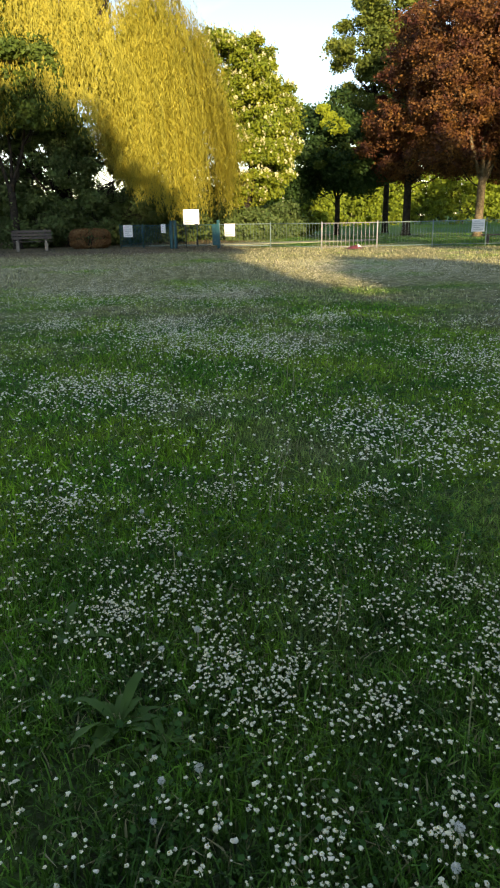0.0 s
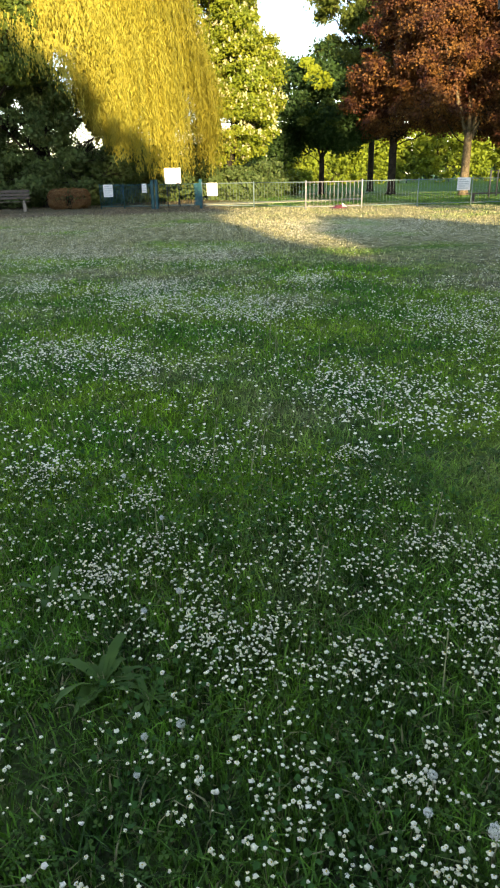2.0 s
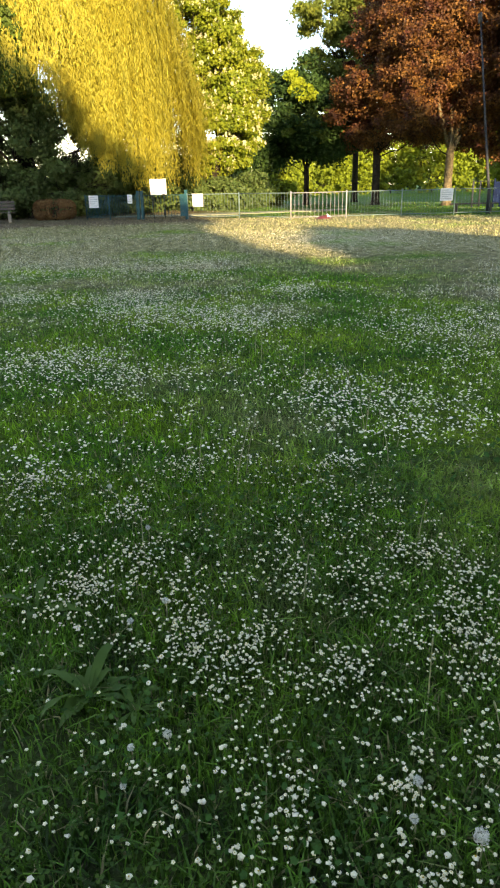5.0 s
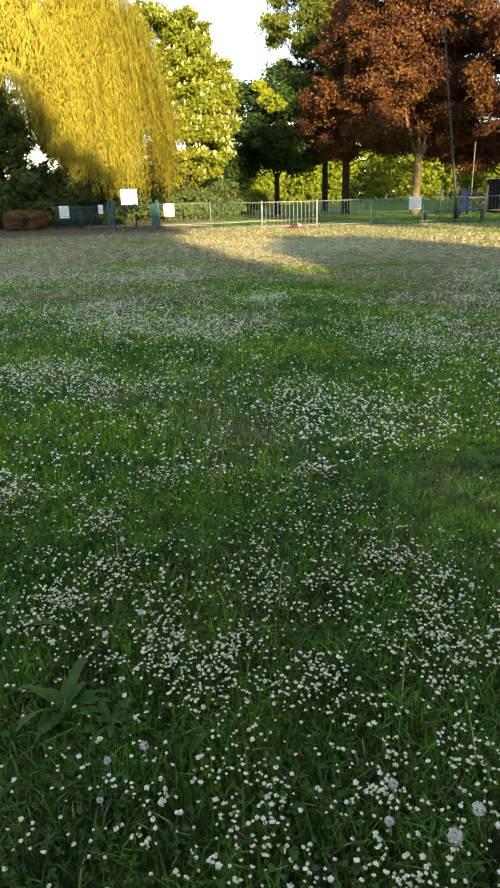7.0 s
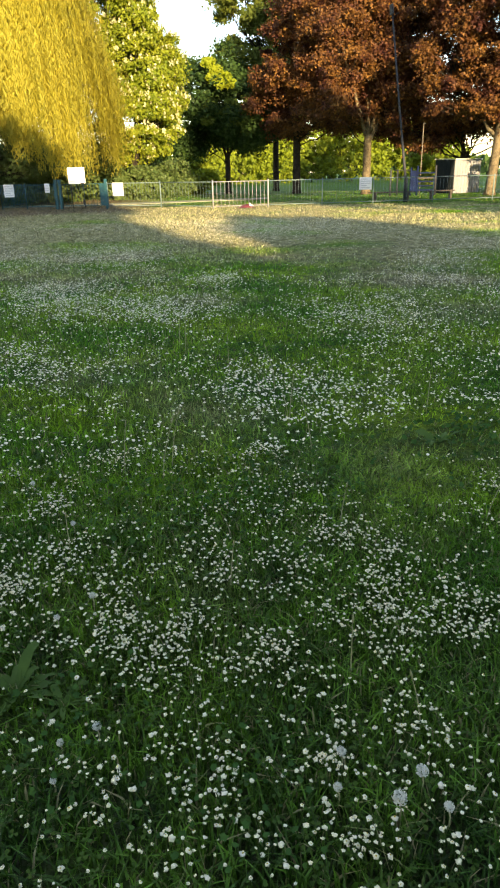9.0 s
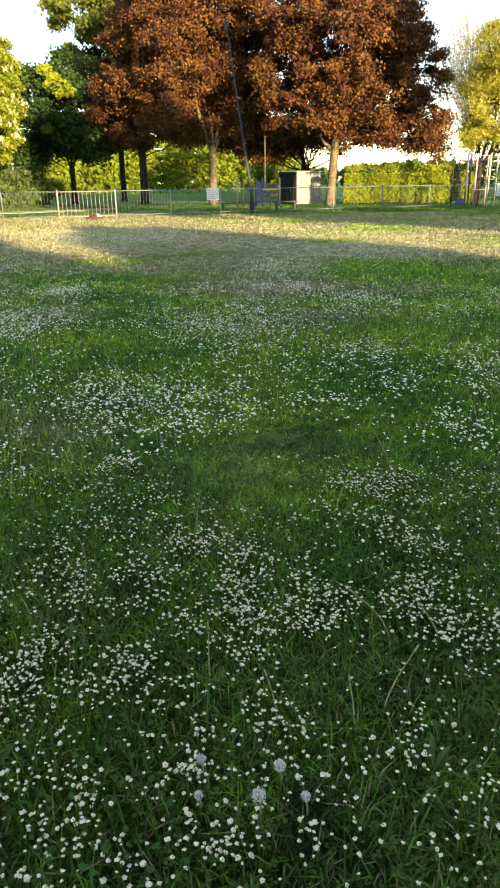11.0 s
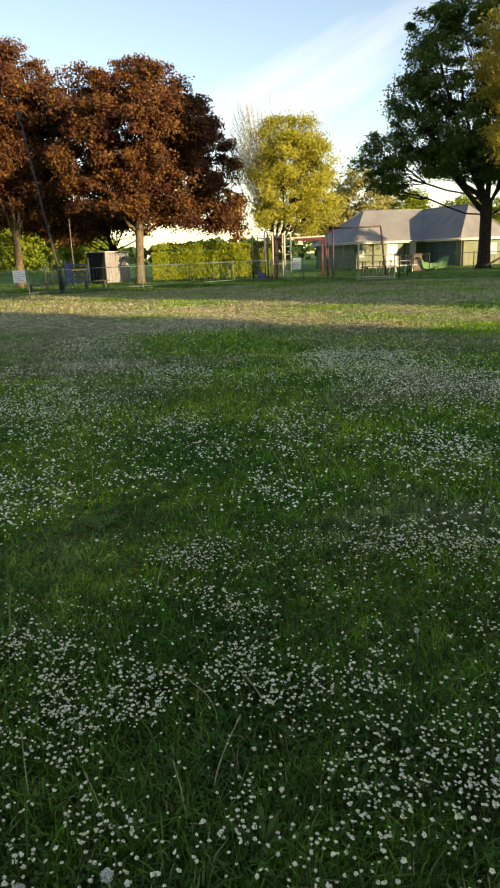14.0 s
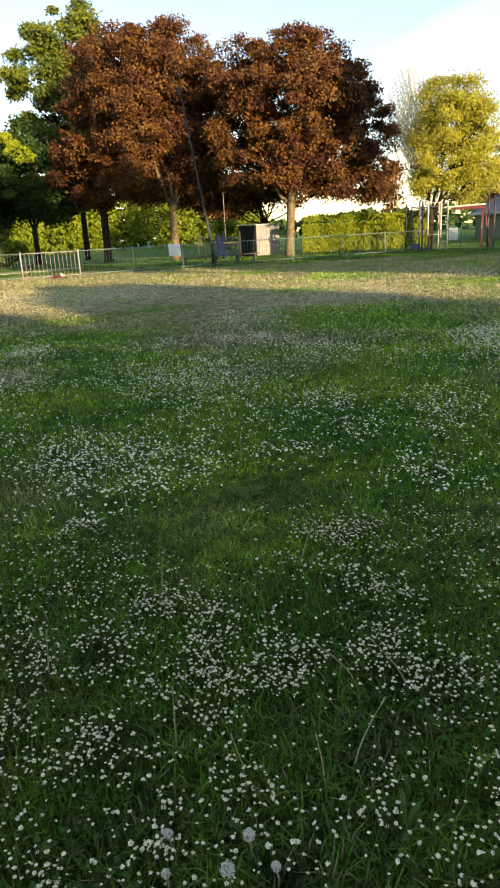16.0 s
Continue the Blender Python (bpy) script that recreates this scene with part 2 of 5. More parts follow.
BLOSSOM = leafy("blossom", (0.72, 0.68, 0.42), (0.62, 0.6, 0.34), (0.75, 0.72, 0.52), 2.0, 0.3)
MID = leafy("mid_green_leaves", (0.09, 0.14, 0.03), (0.14, 0.19, 0.035), (0.07, 0.11, 0.03), 0.5, 0.35)
TALL = leafy("tall_tree_leaves", (0.11, 0.15, 0.035), (0.2, 0.23, 0.04), (0.07, 0.11, 0.03), 0.5, 0.38)
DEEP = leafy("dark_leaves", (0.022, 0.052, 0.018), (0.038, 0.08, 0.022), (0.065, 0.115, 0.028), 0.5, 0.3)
SPREAD = leafy("spreading_leaves", (0.045, 0.09, 0.026), (0.085, 0.145, 0.032), (0.12, 0.18, 0.038), 0.5, 0.3)
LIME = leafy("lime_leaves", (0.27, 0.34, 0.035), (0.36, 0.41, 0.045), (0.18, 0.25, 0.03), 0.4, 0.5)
FARLEAF = leafy("far_leaves", (0.17, 0.23, 0.03), (0.26, 0.32, 0.035), (0.09, 0.14, 0.03), 0.25, 0.4)
OLIVE = leafy("olive_leaves", (0.36, 0.34, 0.11), (0.42, 0.39, 0.14), (0.2, 0.19, 0.07), 0.4, 0.35)
COPPER = leafy("copper_leaves", (0.085, 0.029, 0.023), (0.235, 0.113, 0.031), (0.032, 0.016, 0.017), 1.0, 0.25)
GOLD = leafy("golden_leaves", (0.44, 0.43, 0.08), (0.52, 0.48, 0.09), (0.28, 0.3, 0.06), 0.5, 0.45)
BRONZE = leafy("bronze_leaves", (0.35, 0.285, 0.05), (0.4, 0.345, 0.056), (0.21, 0.21, 0.045), 0.5, 0.4)
HEDGE = leafy("hedge_leaves", (0.25, 0.31, 0.035), (0.35, 0.38, 0.042), (0.15, 0.21, 0.03), 0.7, 0.5)
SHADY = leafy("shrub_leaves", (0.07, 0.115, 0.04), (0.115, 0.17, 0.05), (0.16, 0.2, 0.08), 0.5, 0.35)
RUSTY = leafy("rusty_twigs", (0.15, 0.078, 0.034), (0.21, 0.115, 0.043), (0.27, 0.17, 0.08), 1.5, 0.2)
BUDS = leafy("pale_buds", (0.56, 0.54, 0.36), (0.5, 0.48, 0.26), (0.64, 0.6, 0.46), 1.0, 0.4)
TWIGS = solid("pale_twigs", (0.38, 0.34, 0.25), (0.48, 0.43, 0.32), 2.5, 30, 0.9)
TEAL = solid("teal_paint", (0.015, 0.075, 0.09), (0.025, 0.105, 0.12), 3, 80, 0.5, wear=(0.07, 0.12, 0.12), gloss=0.3)
RAIL = solid("grey_green_paint", (0.1, 0.16, 0.16), (0.15, 0.21, 0.2), 3, 80, 0.6, wear=(0.2, 0.21, 0.19))
CREAM = solid("cream_paint", (0.6, 0.58, 0.45), (0.68, 0.65, 0.5), 3, 80, 0.5, wear=(0.36, 0.33, 0.24))
WHITE = solid("white_board", (0.72, 0.72, 0.71), (0.8, 0.8, 0.79), 2, 50, 0.4, bump=0.05)
PRINT = solid("grey_print", (0.36, 0.37, 0.39), (0.46, 0.47, 0.49), 4, 60, 0.5, bump=0.02)
TIMBER = solid("weathered_timber", (0.2, 0.16, 0.125), (0.3, 0.25, 0.2), 4, 45, 0.8, bump=0.5)
DARKWOOD = solid("dark_timber", (0.06, 0.045, 0.035), (0.1, 0.075, 0.055), 4, 45, 0.7, bump=0.5)
STEEL = solid("dark_steel", (0.026, 0.028, 0.035), (0.045, 0.046, 0.05), 3, 60, 0.65, gloss=0.25)
VIOLET = solid("violet_paint", (0.075, 0.05, 0.17), (0.1, 0.07, 0.22), 3, 60, 0.4, wear=(0.2, 0.16, 0.3))
NAVY = solid("blue_paint", (0.005, 0.01, 0.035), (0.008, 0.018, 0.06), 3, 60, 0.75, gloss=0.1)
PINK = solid("pink_paint", (0.56, 0.4, 0.42), (0.62, 0.46, 0.48), 3, 60, 0.5)
RED = solid("red_paint", (0.12, 0.025, 0.03), (0.17, 0.035, 0.04), 3, 60, 0.4)
BROWN = solid("brown_paint", (0.065, 0.035, 0.04), (0.095, 0.05, 0.05), 3, 60, 0.5)
GREEN = solid("green_plastic", (0.06, 0.2, 0.05), (0.08, 0.25, 0.06), 3, 60, 0.4)
PALE = solid("pale_metal_sheet", (0.25, 0.25, 0.265), (0.31, 0.305, 0.32), 1.5, 40, 0.5, wear=(0.4, 0.34, 0.28))
SHADED_SHEET = solid("shaded_metal_sheet", (0.018, 0.024, 0.027), (0.028, 0.034, 0.037), 1.5, 40, 0.75, gloss=0.1)
ROOF = solid("roof_felt", (0.21, 0.21, 0.22), (0.27, 0.265, 0.265), 0.8, 30, 0.85, bump=0.4)
WALL = solid("green_painted_wall", (0.13, 0.16, 0.09), (0.18, 0.2, 0.12), 0.8, 30, 0.7)
FASCIA = solid("white_fascia", (0.66, 0.65, 0.6), (0.74, 0.73, 0.68), 2, 40, 0.5)
PATHWAY = solid("pale_path", (0.26, 0.27, 0.17), (0.36, 0.35, 0.25), 0.9, 60, 0.9, bump=0.6)

# ---- mesh helpers ----
RNG = np.random.default_rng(7)


def mesh_of(name, verts, *faces):
    """A mesh from an array of places and arrays of triangles or quads."""
    me = bpy.data.meshes.new(name)
    verts = np.asarray(verts, np.float32)
    me.vertices.add(len(verts))
    me.vertices.foreach_set("co", verts.ravel())
    loops = np.concatenate([f.ravel() for f in faces]).astype(np.int32)
    sizes = np.concatenate([np.full(len(f), f.shape[1]) for f in faces]).astype(np.int32)
    me.loops.add(len(loops))
    me.loops.foreach_set("vertex_index", loops)
    me.polygons.add(len(sizes))
    me.polygons.foreach_set("loop_start", np.concatenate([[0], np.cumsum(sizes)[:-1]]).astype(np.int32))
    me.update(calc_edges=True)
    me.validate()
    return me


def thing(name, label, category, at=(0, 0, 0), turn=0.0, group="", kind=""):
    ob = new(name)
    ob.empty_display_size = 0.3
    ob.matrix_world = pose(*at, 0, 0, turn)
    return tagged(ob, label, category, group, kind)


def part(name, made, material, parent, label=""):
    """Links a bmesh or a mesh as one object under a thing or a part."""
    if isinstance(made, bmesh.types.BMesh):
        me = bpy.data.meshes.new(name)
        made.to_mesh(me)
        made.free()
    else:
        me = made
    me.materials.clear()
    me.materials.append(material)
    ob = new(name, me)
    ob.parent = parent
    if label:
        ob["label"] = label
    return ob


def box(size, at=(0, 0, 0), turn=(0, 0, 0), bevel=0.006, bm=None):
    bm = bm or bmesh.new()
    m = pose(*at, *turn) @ Matrix.Diagonal((*size, 1))
    made = bmesh.ops.create_cube(bm, size=1, matrix=m)
    if bevel:
        edges = {e for v in made["verts"] for e in v.link_edges}
        bmesh.ops.bevel(bm, geom=list(edges), offset=min(bevel, min(size) * 0.3), segments=1, affect="EDGES")
    return bm


def tube(points, radii, sides=8, bm=None):
    """A tapered round bar along points, closed at both ends."""
    bm = bm or bmesh.new()
    points = [Vector(p) for p in points]
    if isinstance(radii, (int, float)):
        radii = [radii] * len(points)
    rings = []
    for i, p in enumerate(points):
        way = (points[min(i + 1, len(points) - 1)] - points[max(i - 1, 0)]).normalized()
        side = way.orthogonal().normalized() if abs(way.z) > 0.9 else way.cross(Vector((0, 0, 1))).normalized()
        if abs(way.z) > 0.9:
            side = (Vector((1, 0, 0)) - way * way.x).normalized()
        up = way.cross(side)
        rings.append([bm.verts.new(p + (side * math.cos(a) + up * math.sin(a)) * radii[i]) for a in (2 * math.pi * k / sides for k in range(sides))])
    for a, b in zip(rings, rings[1:]):
        for k in range(sides):
            f = bm.faces.new((a[k], a[(k + 1) % sides], b[(k + 1) % sides], b[k]))
            f.smooth = True
    bm.faces.new(rings[0][::-1])
    bm.faces.new(rings[-1])
    return bm


def unit(v):
    return v / np.maximum(np.linalg.norm(v, axis=-1, keepdims=True), 1e-9)


def leaf_mesh(name, at, out, length, width, droop=0.0, small=False):
    """Folded four-cornered leaves, or small three-cornered ones, at places, facing roughly along out."""
    n = len(at)
    face = unit(out + RNG.normal(0, 0.55, (n, 3)))
    axis = unit(np.cross(face, RNG.normal(0, 1, (n, 3))))
    axis[:, 2] -= droop
    axis = unit(axis)
    wide = unit(np.cross(face, axis))
    length = (length * RNG.uniform(0.7, 1.3, n))[:, None]
    width = (width * RNG.uniform(0.7, 1.3, n))[:, None]
    if small:
        v = np.stack([at - axis * length * 0.5 - wide * width * 0.5, at - axis * length * 0.4 + wide * width * 0.5, at + axis * length * 0.5], 1).reshape(-1, 3)
        return mesh_of(name, v, np.arange(3 * n).reshape(n, 3))
    fold = face * width * 0.22
    v = np.stack([at - axis * length * 0.5, at + wide * width * 0.5 + fold, at + axis * length * 0.5, at - wide * width * 0.5 + fold], 1).reshape(-1, 3)
    q = np.arange(n)[:, None] * 4
    return mesh_of(name, v, np.concatenate([q + np.array([[0, 1, 2]]), q + np.array([[0, 2, 3]])]))

# ---- ground ----


def spread(count, near, far, left=34.0, right=-76.0):
    """Places on the ground between two distances, in the sweep that the walk looks over."""
    r = np.sqrt(RNG.uniform(near**2, far**2, count))
    a = np.radians(RNG.uniform(right, left, count))
    return np.stack([-np.sin(a) * r, np.cos(a) * r], 1)


def waves(p, scale, seed):
    """Cheap smooth noise over the ground, -1 to 1."""
    k = np.random.default_rng(seed)
    total = np.zeros(len(p))
    for _ in range(7):
        way = k.normal(0, 1, 2) * scale
        total += np.sin(p @ way + k.uniform(0, 6.3))
    return total / 4.0


def ground_sheet():
    steps = np.concatenate([[-900, -400, -180, -90], np.linspace(-60, 70, 66), [100, 200, 450, 1000]])
    gx, gy = np.meshgrid(steps, steps, indexing="ij")
    flat = np.stack([gx.ravel(), gy.ravel()], 1)
    z = 0.02 * waves(flat, 0.7, 3) * (np.abs(flat).max(1) < 40) - 0.02
    n = len(steps)
    i = (np.arange(n - 1)[:, None] * n + np.arange(n - 1)[None]).ravel()
    me = mesh_of("ground", np.column_stack([flat, z]), np.stack([i, i + n, i + n + 1, i + 1], 1))
    me.materials.append(GROUND)
    return tagged(new("ground", me), "meadow ground with lush green and dry stretches", "ground", kind="structure")


ground_sheet()


def blades(name, label, at, height, width, joints, mat=BLADES, lean=0.75):
    """Bent grass blades standing on the ground."""
    n = len(at)
    a = RNG.uniform(0, 2 * np.pi, n)
    side = np.stack([np.cos(a), np.sin(a), 0 * a], 1)
    b = RNG.uniform(0, 2 * np.pi, n)
    h = height * RNG.uniform(0.5, 1.35, n)
    bend = np.stack([np.cos(b), np.sin(b), 0 * b], 1) * (h * np.abs(RNG.normal(0, lean, n)))[:, None]
    w = (width * RNG.uniform(0.6, 1.3, n))[:, None] * side * 0.5
    root = np.column_stack([at, np.full(n, -0.03)])
    up = np.column_stack([0 * h, 0 * h, h])
    if joints:
        mid, tip = root + up * 0.62 + bend * 0.35, root + up * 0.95 + bend
        v = np.stack([root - w, root + w, mid + w * 0.8, mid - w * 0.8, tip], 1).reshape(-1, 3)
        q = np.arange(n)[:, None] * 5
        me = mesh_of(name, v, q + np.array([[0, 1, 2, 3]]), q + np.array([[3, 2, 4]]))
    else:
        v = np.stack([root - w, root + w, root + up + bend], 1).reshape(-1, 3)
        me = mesh_of(name, v, np.arange(3 * n).reshape(n, 3))
    me.materials.append(mat)
    return tagged(new(name, me), label, "grass", kind="stuff")


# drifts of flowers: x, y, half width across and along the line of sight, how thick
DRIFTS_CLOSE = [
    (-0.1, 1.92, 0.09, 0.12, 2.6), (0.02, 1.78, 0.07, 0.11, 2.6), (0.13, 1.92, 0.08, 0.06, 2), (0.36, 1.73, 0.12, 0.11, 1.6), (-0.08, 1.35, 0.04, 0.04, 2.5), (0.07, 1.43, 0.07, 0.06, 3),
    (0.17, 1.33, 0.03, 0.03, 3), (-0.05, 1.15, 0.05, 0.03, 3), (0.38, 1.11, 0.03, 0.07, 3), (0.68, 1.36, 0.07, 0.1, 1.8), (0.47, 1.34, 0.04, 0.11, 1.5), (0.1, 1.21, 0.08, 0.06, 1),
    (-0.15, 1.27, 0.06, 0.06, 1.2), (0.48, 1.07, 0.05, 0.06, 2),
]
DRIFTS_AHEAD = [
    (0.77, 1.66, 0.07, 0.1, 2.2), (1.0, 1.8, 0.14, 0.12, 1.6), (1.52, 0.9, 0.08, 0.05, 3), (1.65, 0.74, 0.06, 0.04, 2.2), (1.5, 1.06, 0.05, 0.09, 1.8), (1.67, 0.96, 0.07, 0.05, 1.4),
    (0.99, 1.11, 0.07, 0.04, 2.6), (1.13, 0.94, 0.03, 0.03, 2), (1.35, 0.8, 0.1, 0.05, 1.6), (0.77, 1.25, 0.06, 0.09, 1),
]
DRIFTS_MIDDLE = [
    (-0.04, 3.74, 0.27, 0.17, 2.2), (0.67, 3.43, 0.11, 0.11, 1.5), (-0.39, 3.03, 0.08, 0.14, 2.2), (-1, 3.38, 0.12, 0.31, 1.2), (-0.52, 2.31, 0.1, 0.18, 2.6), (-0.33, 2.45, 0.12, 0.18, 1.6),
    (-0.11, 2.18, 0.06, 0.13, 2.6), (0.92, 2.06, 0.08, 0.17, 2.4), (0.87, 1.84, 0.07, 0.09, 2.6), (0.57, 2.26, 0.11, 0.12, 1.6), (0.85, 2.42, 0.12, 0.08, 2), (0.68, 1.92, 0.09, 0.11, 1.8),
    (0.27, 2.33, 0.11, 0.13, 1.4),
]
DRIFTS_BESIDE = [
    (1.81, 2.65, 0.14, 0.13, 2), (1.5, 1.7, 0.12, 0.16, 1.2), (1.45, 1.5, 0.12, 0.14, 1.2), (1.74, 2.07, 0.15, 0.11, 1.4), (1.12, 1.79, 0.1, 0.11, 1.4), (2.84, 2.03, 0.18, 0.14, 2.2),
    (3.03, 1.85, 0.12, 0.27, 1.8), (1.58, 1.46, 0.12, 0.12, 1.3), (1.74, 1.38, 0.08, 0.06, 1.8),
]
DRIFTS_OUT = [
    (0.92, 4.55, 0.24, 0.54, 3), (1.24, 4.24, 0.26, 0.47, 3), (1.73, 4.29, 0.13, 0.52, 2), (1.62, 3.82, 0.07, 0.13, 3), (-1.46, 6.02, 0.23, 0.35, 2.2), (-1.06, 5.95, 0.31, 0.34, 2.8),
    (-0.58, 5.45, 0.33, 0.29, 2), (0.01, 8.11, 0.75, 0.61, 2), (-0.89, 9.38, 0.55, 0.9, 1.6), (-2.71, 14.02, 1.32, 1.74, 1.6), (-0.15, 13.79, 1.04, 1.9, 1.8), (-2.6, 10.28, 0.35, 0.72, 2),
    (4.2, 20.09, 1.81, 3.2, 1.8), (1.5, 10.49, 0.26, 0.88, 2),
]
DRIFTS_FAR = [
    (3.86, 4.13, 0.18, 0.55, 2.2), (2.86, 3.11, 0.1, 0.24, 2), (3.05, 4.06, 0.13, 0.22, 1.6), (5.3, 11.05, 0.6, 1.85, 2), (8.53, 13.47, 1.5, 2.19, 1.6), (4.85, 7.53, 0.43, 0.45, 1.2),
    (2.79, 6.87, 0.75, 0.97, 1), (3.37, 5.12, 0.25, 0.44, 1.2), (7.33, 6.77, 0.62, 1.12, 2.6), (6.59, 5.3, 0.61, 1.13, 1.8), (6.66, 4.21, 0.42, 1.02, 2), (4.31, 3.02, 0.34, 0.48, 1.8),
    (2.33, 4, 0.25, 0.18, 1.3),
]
# stretches with few flowers: x, y, half width across and along
BARE = [
    (1.15, 3.17, 0.38, 0.34), (-0.46, 1.46, 0.17, 0.26), (0.29, 1.48, 0.09, 0.17), (-1.49, 7.25, 0.68, 0.43), (1.41, 6.7, 0.68, 0.61), (0.14, 3.03, 0.28, 0.32),
    (-0.33, 1.75, 0.19, 0.1), (1.37, 2.88, 0.44, 0.29), (0.86, 0.97, 0.12, 0.15), (0.98, 1.29, 0.1, 0.12), (1.78, 3.54, 0.18, 0.26), (1.3, 1.15, 0.1, 0.12),
    (0.6, 1.8, 0.12, 0.12), (1.84, 3.19, 0.5, 0.35), (2.28, 1.57, 0.31, 0.22), (2.04, 1.21, 0.27, 0.22), (4.05, 5.76, 0.74, 0.88), (0.91, 1.38, 0.1, 0.13),
    (1.23, 2.73, 0.24, 0.24),
]


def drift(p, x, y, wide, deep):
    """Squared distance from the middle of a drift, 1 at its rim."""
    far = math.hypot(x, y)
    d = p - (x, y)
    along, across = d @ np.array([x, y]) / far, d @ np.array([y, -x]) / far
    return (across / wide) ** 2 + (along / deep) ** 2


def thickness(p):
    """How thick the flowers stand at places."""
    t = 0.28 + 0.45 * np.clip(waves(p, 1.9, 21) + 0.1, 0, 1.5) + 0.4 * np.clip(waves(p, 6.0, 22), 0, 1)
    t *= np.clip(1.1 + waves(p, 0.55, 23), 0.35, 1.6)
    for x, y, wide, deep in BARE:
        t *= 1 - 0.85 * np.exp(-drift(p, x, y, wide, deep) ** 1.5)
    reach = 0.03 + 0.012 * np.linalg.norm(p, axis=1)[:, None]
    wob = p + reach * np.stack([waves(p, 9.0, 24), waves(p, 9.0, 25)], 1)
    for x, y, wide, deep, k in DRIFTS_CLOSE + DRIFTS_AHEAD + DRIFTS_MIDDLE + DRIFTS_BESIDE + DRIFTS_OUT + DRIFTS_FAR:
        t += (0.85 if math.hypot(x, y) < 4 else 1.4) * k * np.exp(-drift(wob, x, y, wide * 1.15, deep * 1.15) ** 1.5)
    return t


def kept(at, seed, scale=1.3, low=-2.0):
    """Thins places out in uneven tufts."""
    at = at[waves(at, scale, seed) > low + RNG.uniform(0, 1.3, len(at))]
    crowd = np.clip(thickness(at) - 1.1, 0.0, 1.0)
    return at[RNG.random(len(at)) > 0.4 * crowd]


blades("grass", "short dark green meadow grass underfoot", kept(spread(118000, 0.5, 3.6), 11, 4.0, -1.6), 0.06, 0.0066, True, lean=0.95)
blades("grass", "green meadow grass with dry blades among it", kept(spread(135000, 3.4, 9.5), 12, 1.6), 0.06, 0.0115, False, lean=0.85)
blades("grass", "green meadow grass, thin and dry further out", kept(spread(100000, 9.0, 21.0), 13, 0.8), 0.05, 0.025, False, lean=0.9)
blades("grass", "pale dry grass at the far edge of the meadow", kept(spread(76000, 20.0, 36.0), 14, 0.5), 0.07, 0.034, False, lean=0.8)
blades("grass", "short green grass behind the fence", spread(42000, 35.5, 60.0), 0.045, 0.075, False, lean=0.9)


def clover(count, near, far, size):
    """Small three-part leaves close to the soil."""
    at = spread(count, near, far)
    at = at[waves(at, 5.0, 15) > RNG.uniform(-1.6, 1.2, len(at))]
    n = len(at)
    mid = np.column_stack([at, RNG.uniform(0.008, 0.05, n)])
    tilt = RNG.normal(0, 0.3, (n, 3, 1))
    a0 = RNG.uniform(0, 2 * np.pi, n)
    v = []
    s = (size * RNG.uniform(0.6, 1.4, n))[:, None]
    for k in range(3):
        a = a0 + k * 2.09
        c, d = np.stack([np.cos(a), np.sin(a), tilt[:, k, 0]], 1), np.stack([-np.sin(a), np.cos(a), 0 * a], 1)
        v += [mid, mid + (c * 0.75 + d * 0.5) * s, mid + c * s * 1.05, mid + (c * 0.75 - d * 0.5) * s]
    me = mesh_of("clover", np.stack(v, 1).reshape(-1, 3), np.arange(12 * n).reshape(-1, 4))
    me.materials.append(CLOVER)
    tagged(new("clover", me), "low dark green clover leaves among the grass", "clover", kind="stuff")


def weeds(patches):
    """Lobed leaves that crowd low in the grass."""
    at, size = [], []
    for x, y, r, n, s in patches:
        at.append(RNG.normal(0, r * 0.5, (n, 2)) + (x, y))
        size.append(np.full(n, s) * RNG.uniform(0.4, 1.0, n))
    at, size = np.concatenate(at), np.concatenate(size)[:, None]
    n = len(at)
    mid = np.column_stack([at, RNG.uniform(0.015, 0.07, n)])
    up = unit(np.column_stack([RNG.normal(0, 0.6, (n, 2)), np.ones(n)]))
    side = unit(np.cross(up, RNG.normal(0, 1, (n, 3))))
    other = np.cross(up, side)
    v = [mid - up * size * 0.25]
    for k in range(10):
        a = 2 * np.pi * k / 10
        reach = (0.95 if k % 2 else 0.68) * RNG.uniform(0.75, 1.15, (n, 1))
        v.append(mid + (side * np.cos(a) + other * np.sin(a)) * size * reach - up * size * (0.2 if k % 2 else 0.0))
    q = np.arange(n)[:, None] * 11
    me = mesh_of("weeds", np.stack(v, 1).reshape(-1, 3), np.concatenate([q + np.array([[0, 1 + k, 1 + (k + 1) % 10]]) for k in range(10)]))
    me.materials.append(WEED)
    tagged(new("weeds", me), "low lobed green weed leaves among the grass", "weeds", kind="stuff")


weeds([(1.45, 1.15, 0.4, 220, 0.015), (1.9, 1.9, 0.5, 300, 0.016), (2.6, 2.2, 0.6, 300, 0.018), (1.95, 3.5, 0.4, 200, 0.024), (-0.25, 1.6, 0.3, 160, 0.014), (0.8, 3.1, 0.7, 320, 0.018),
       (0.2, 2.9, 0.6, 260, 0.017), (3.1, 4.3, 1.0, 360, 0.022), (0.2, 1.25, 0.3, 160, 0.013), (-0.8, 3.3, 0.6, 240, 0.018), (1.2, 5.6, 1.0, 300, 0.024), (2.9, 1.4, 0.5, 300, 0.018)])

clover(10000, 0.5, 3.8, 0.011)
clover(8000, 3.6, 9.0, 0.02)

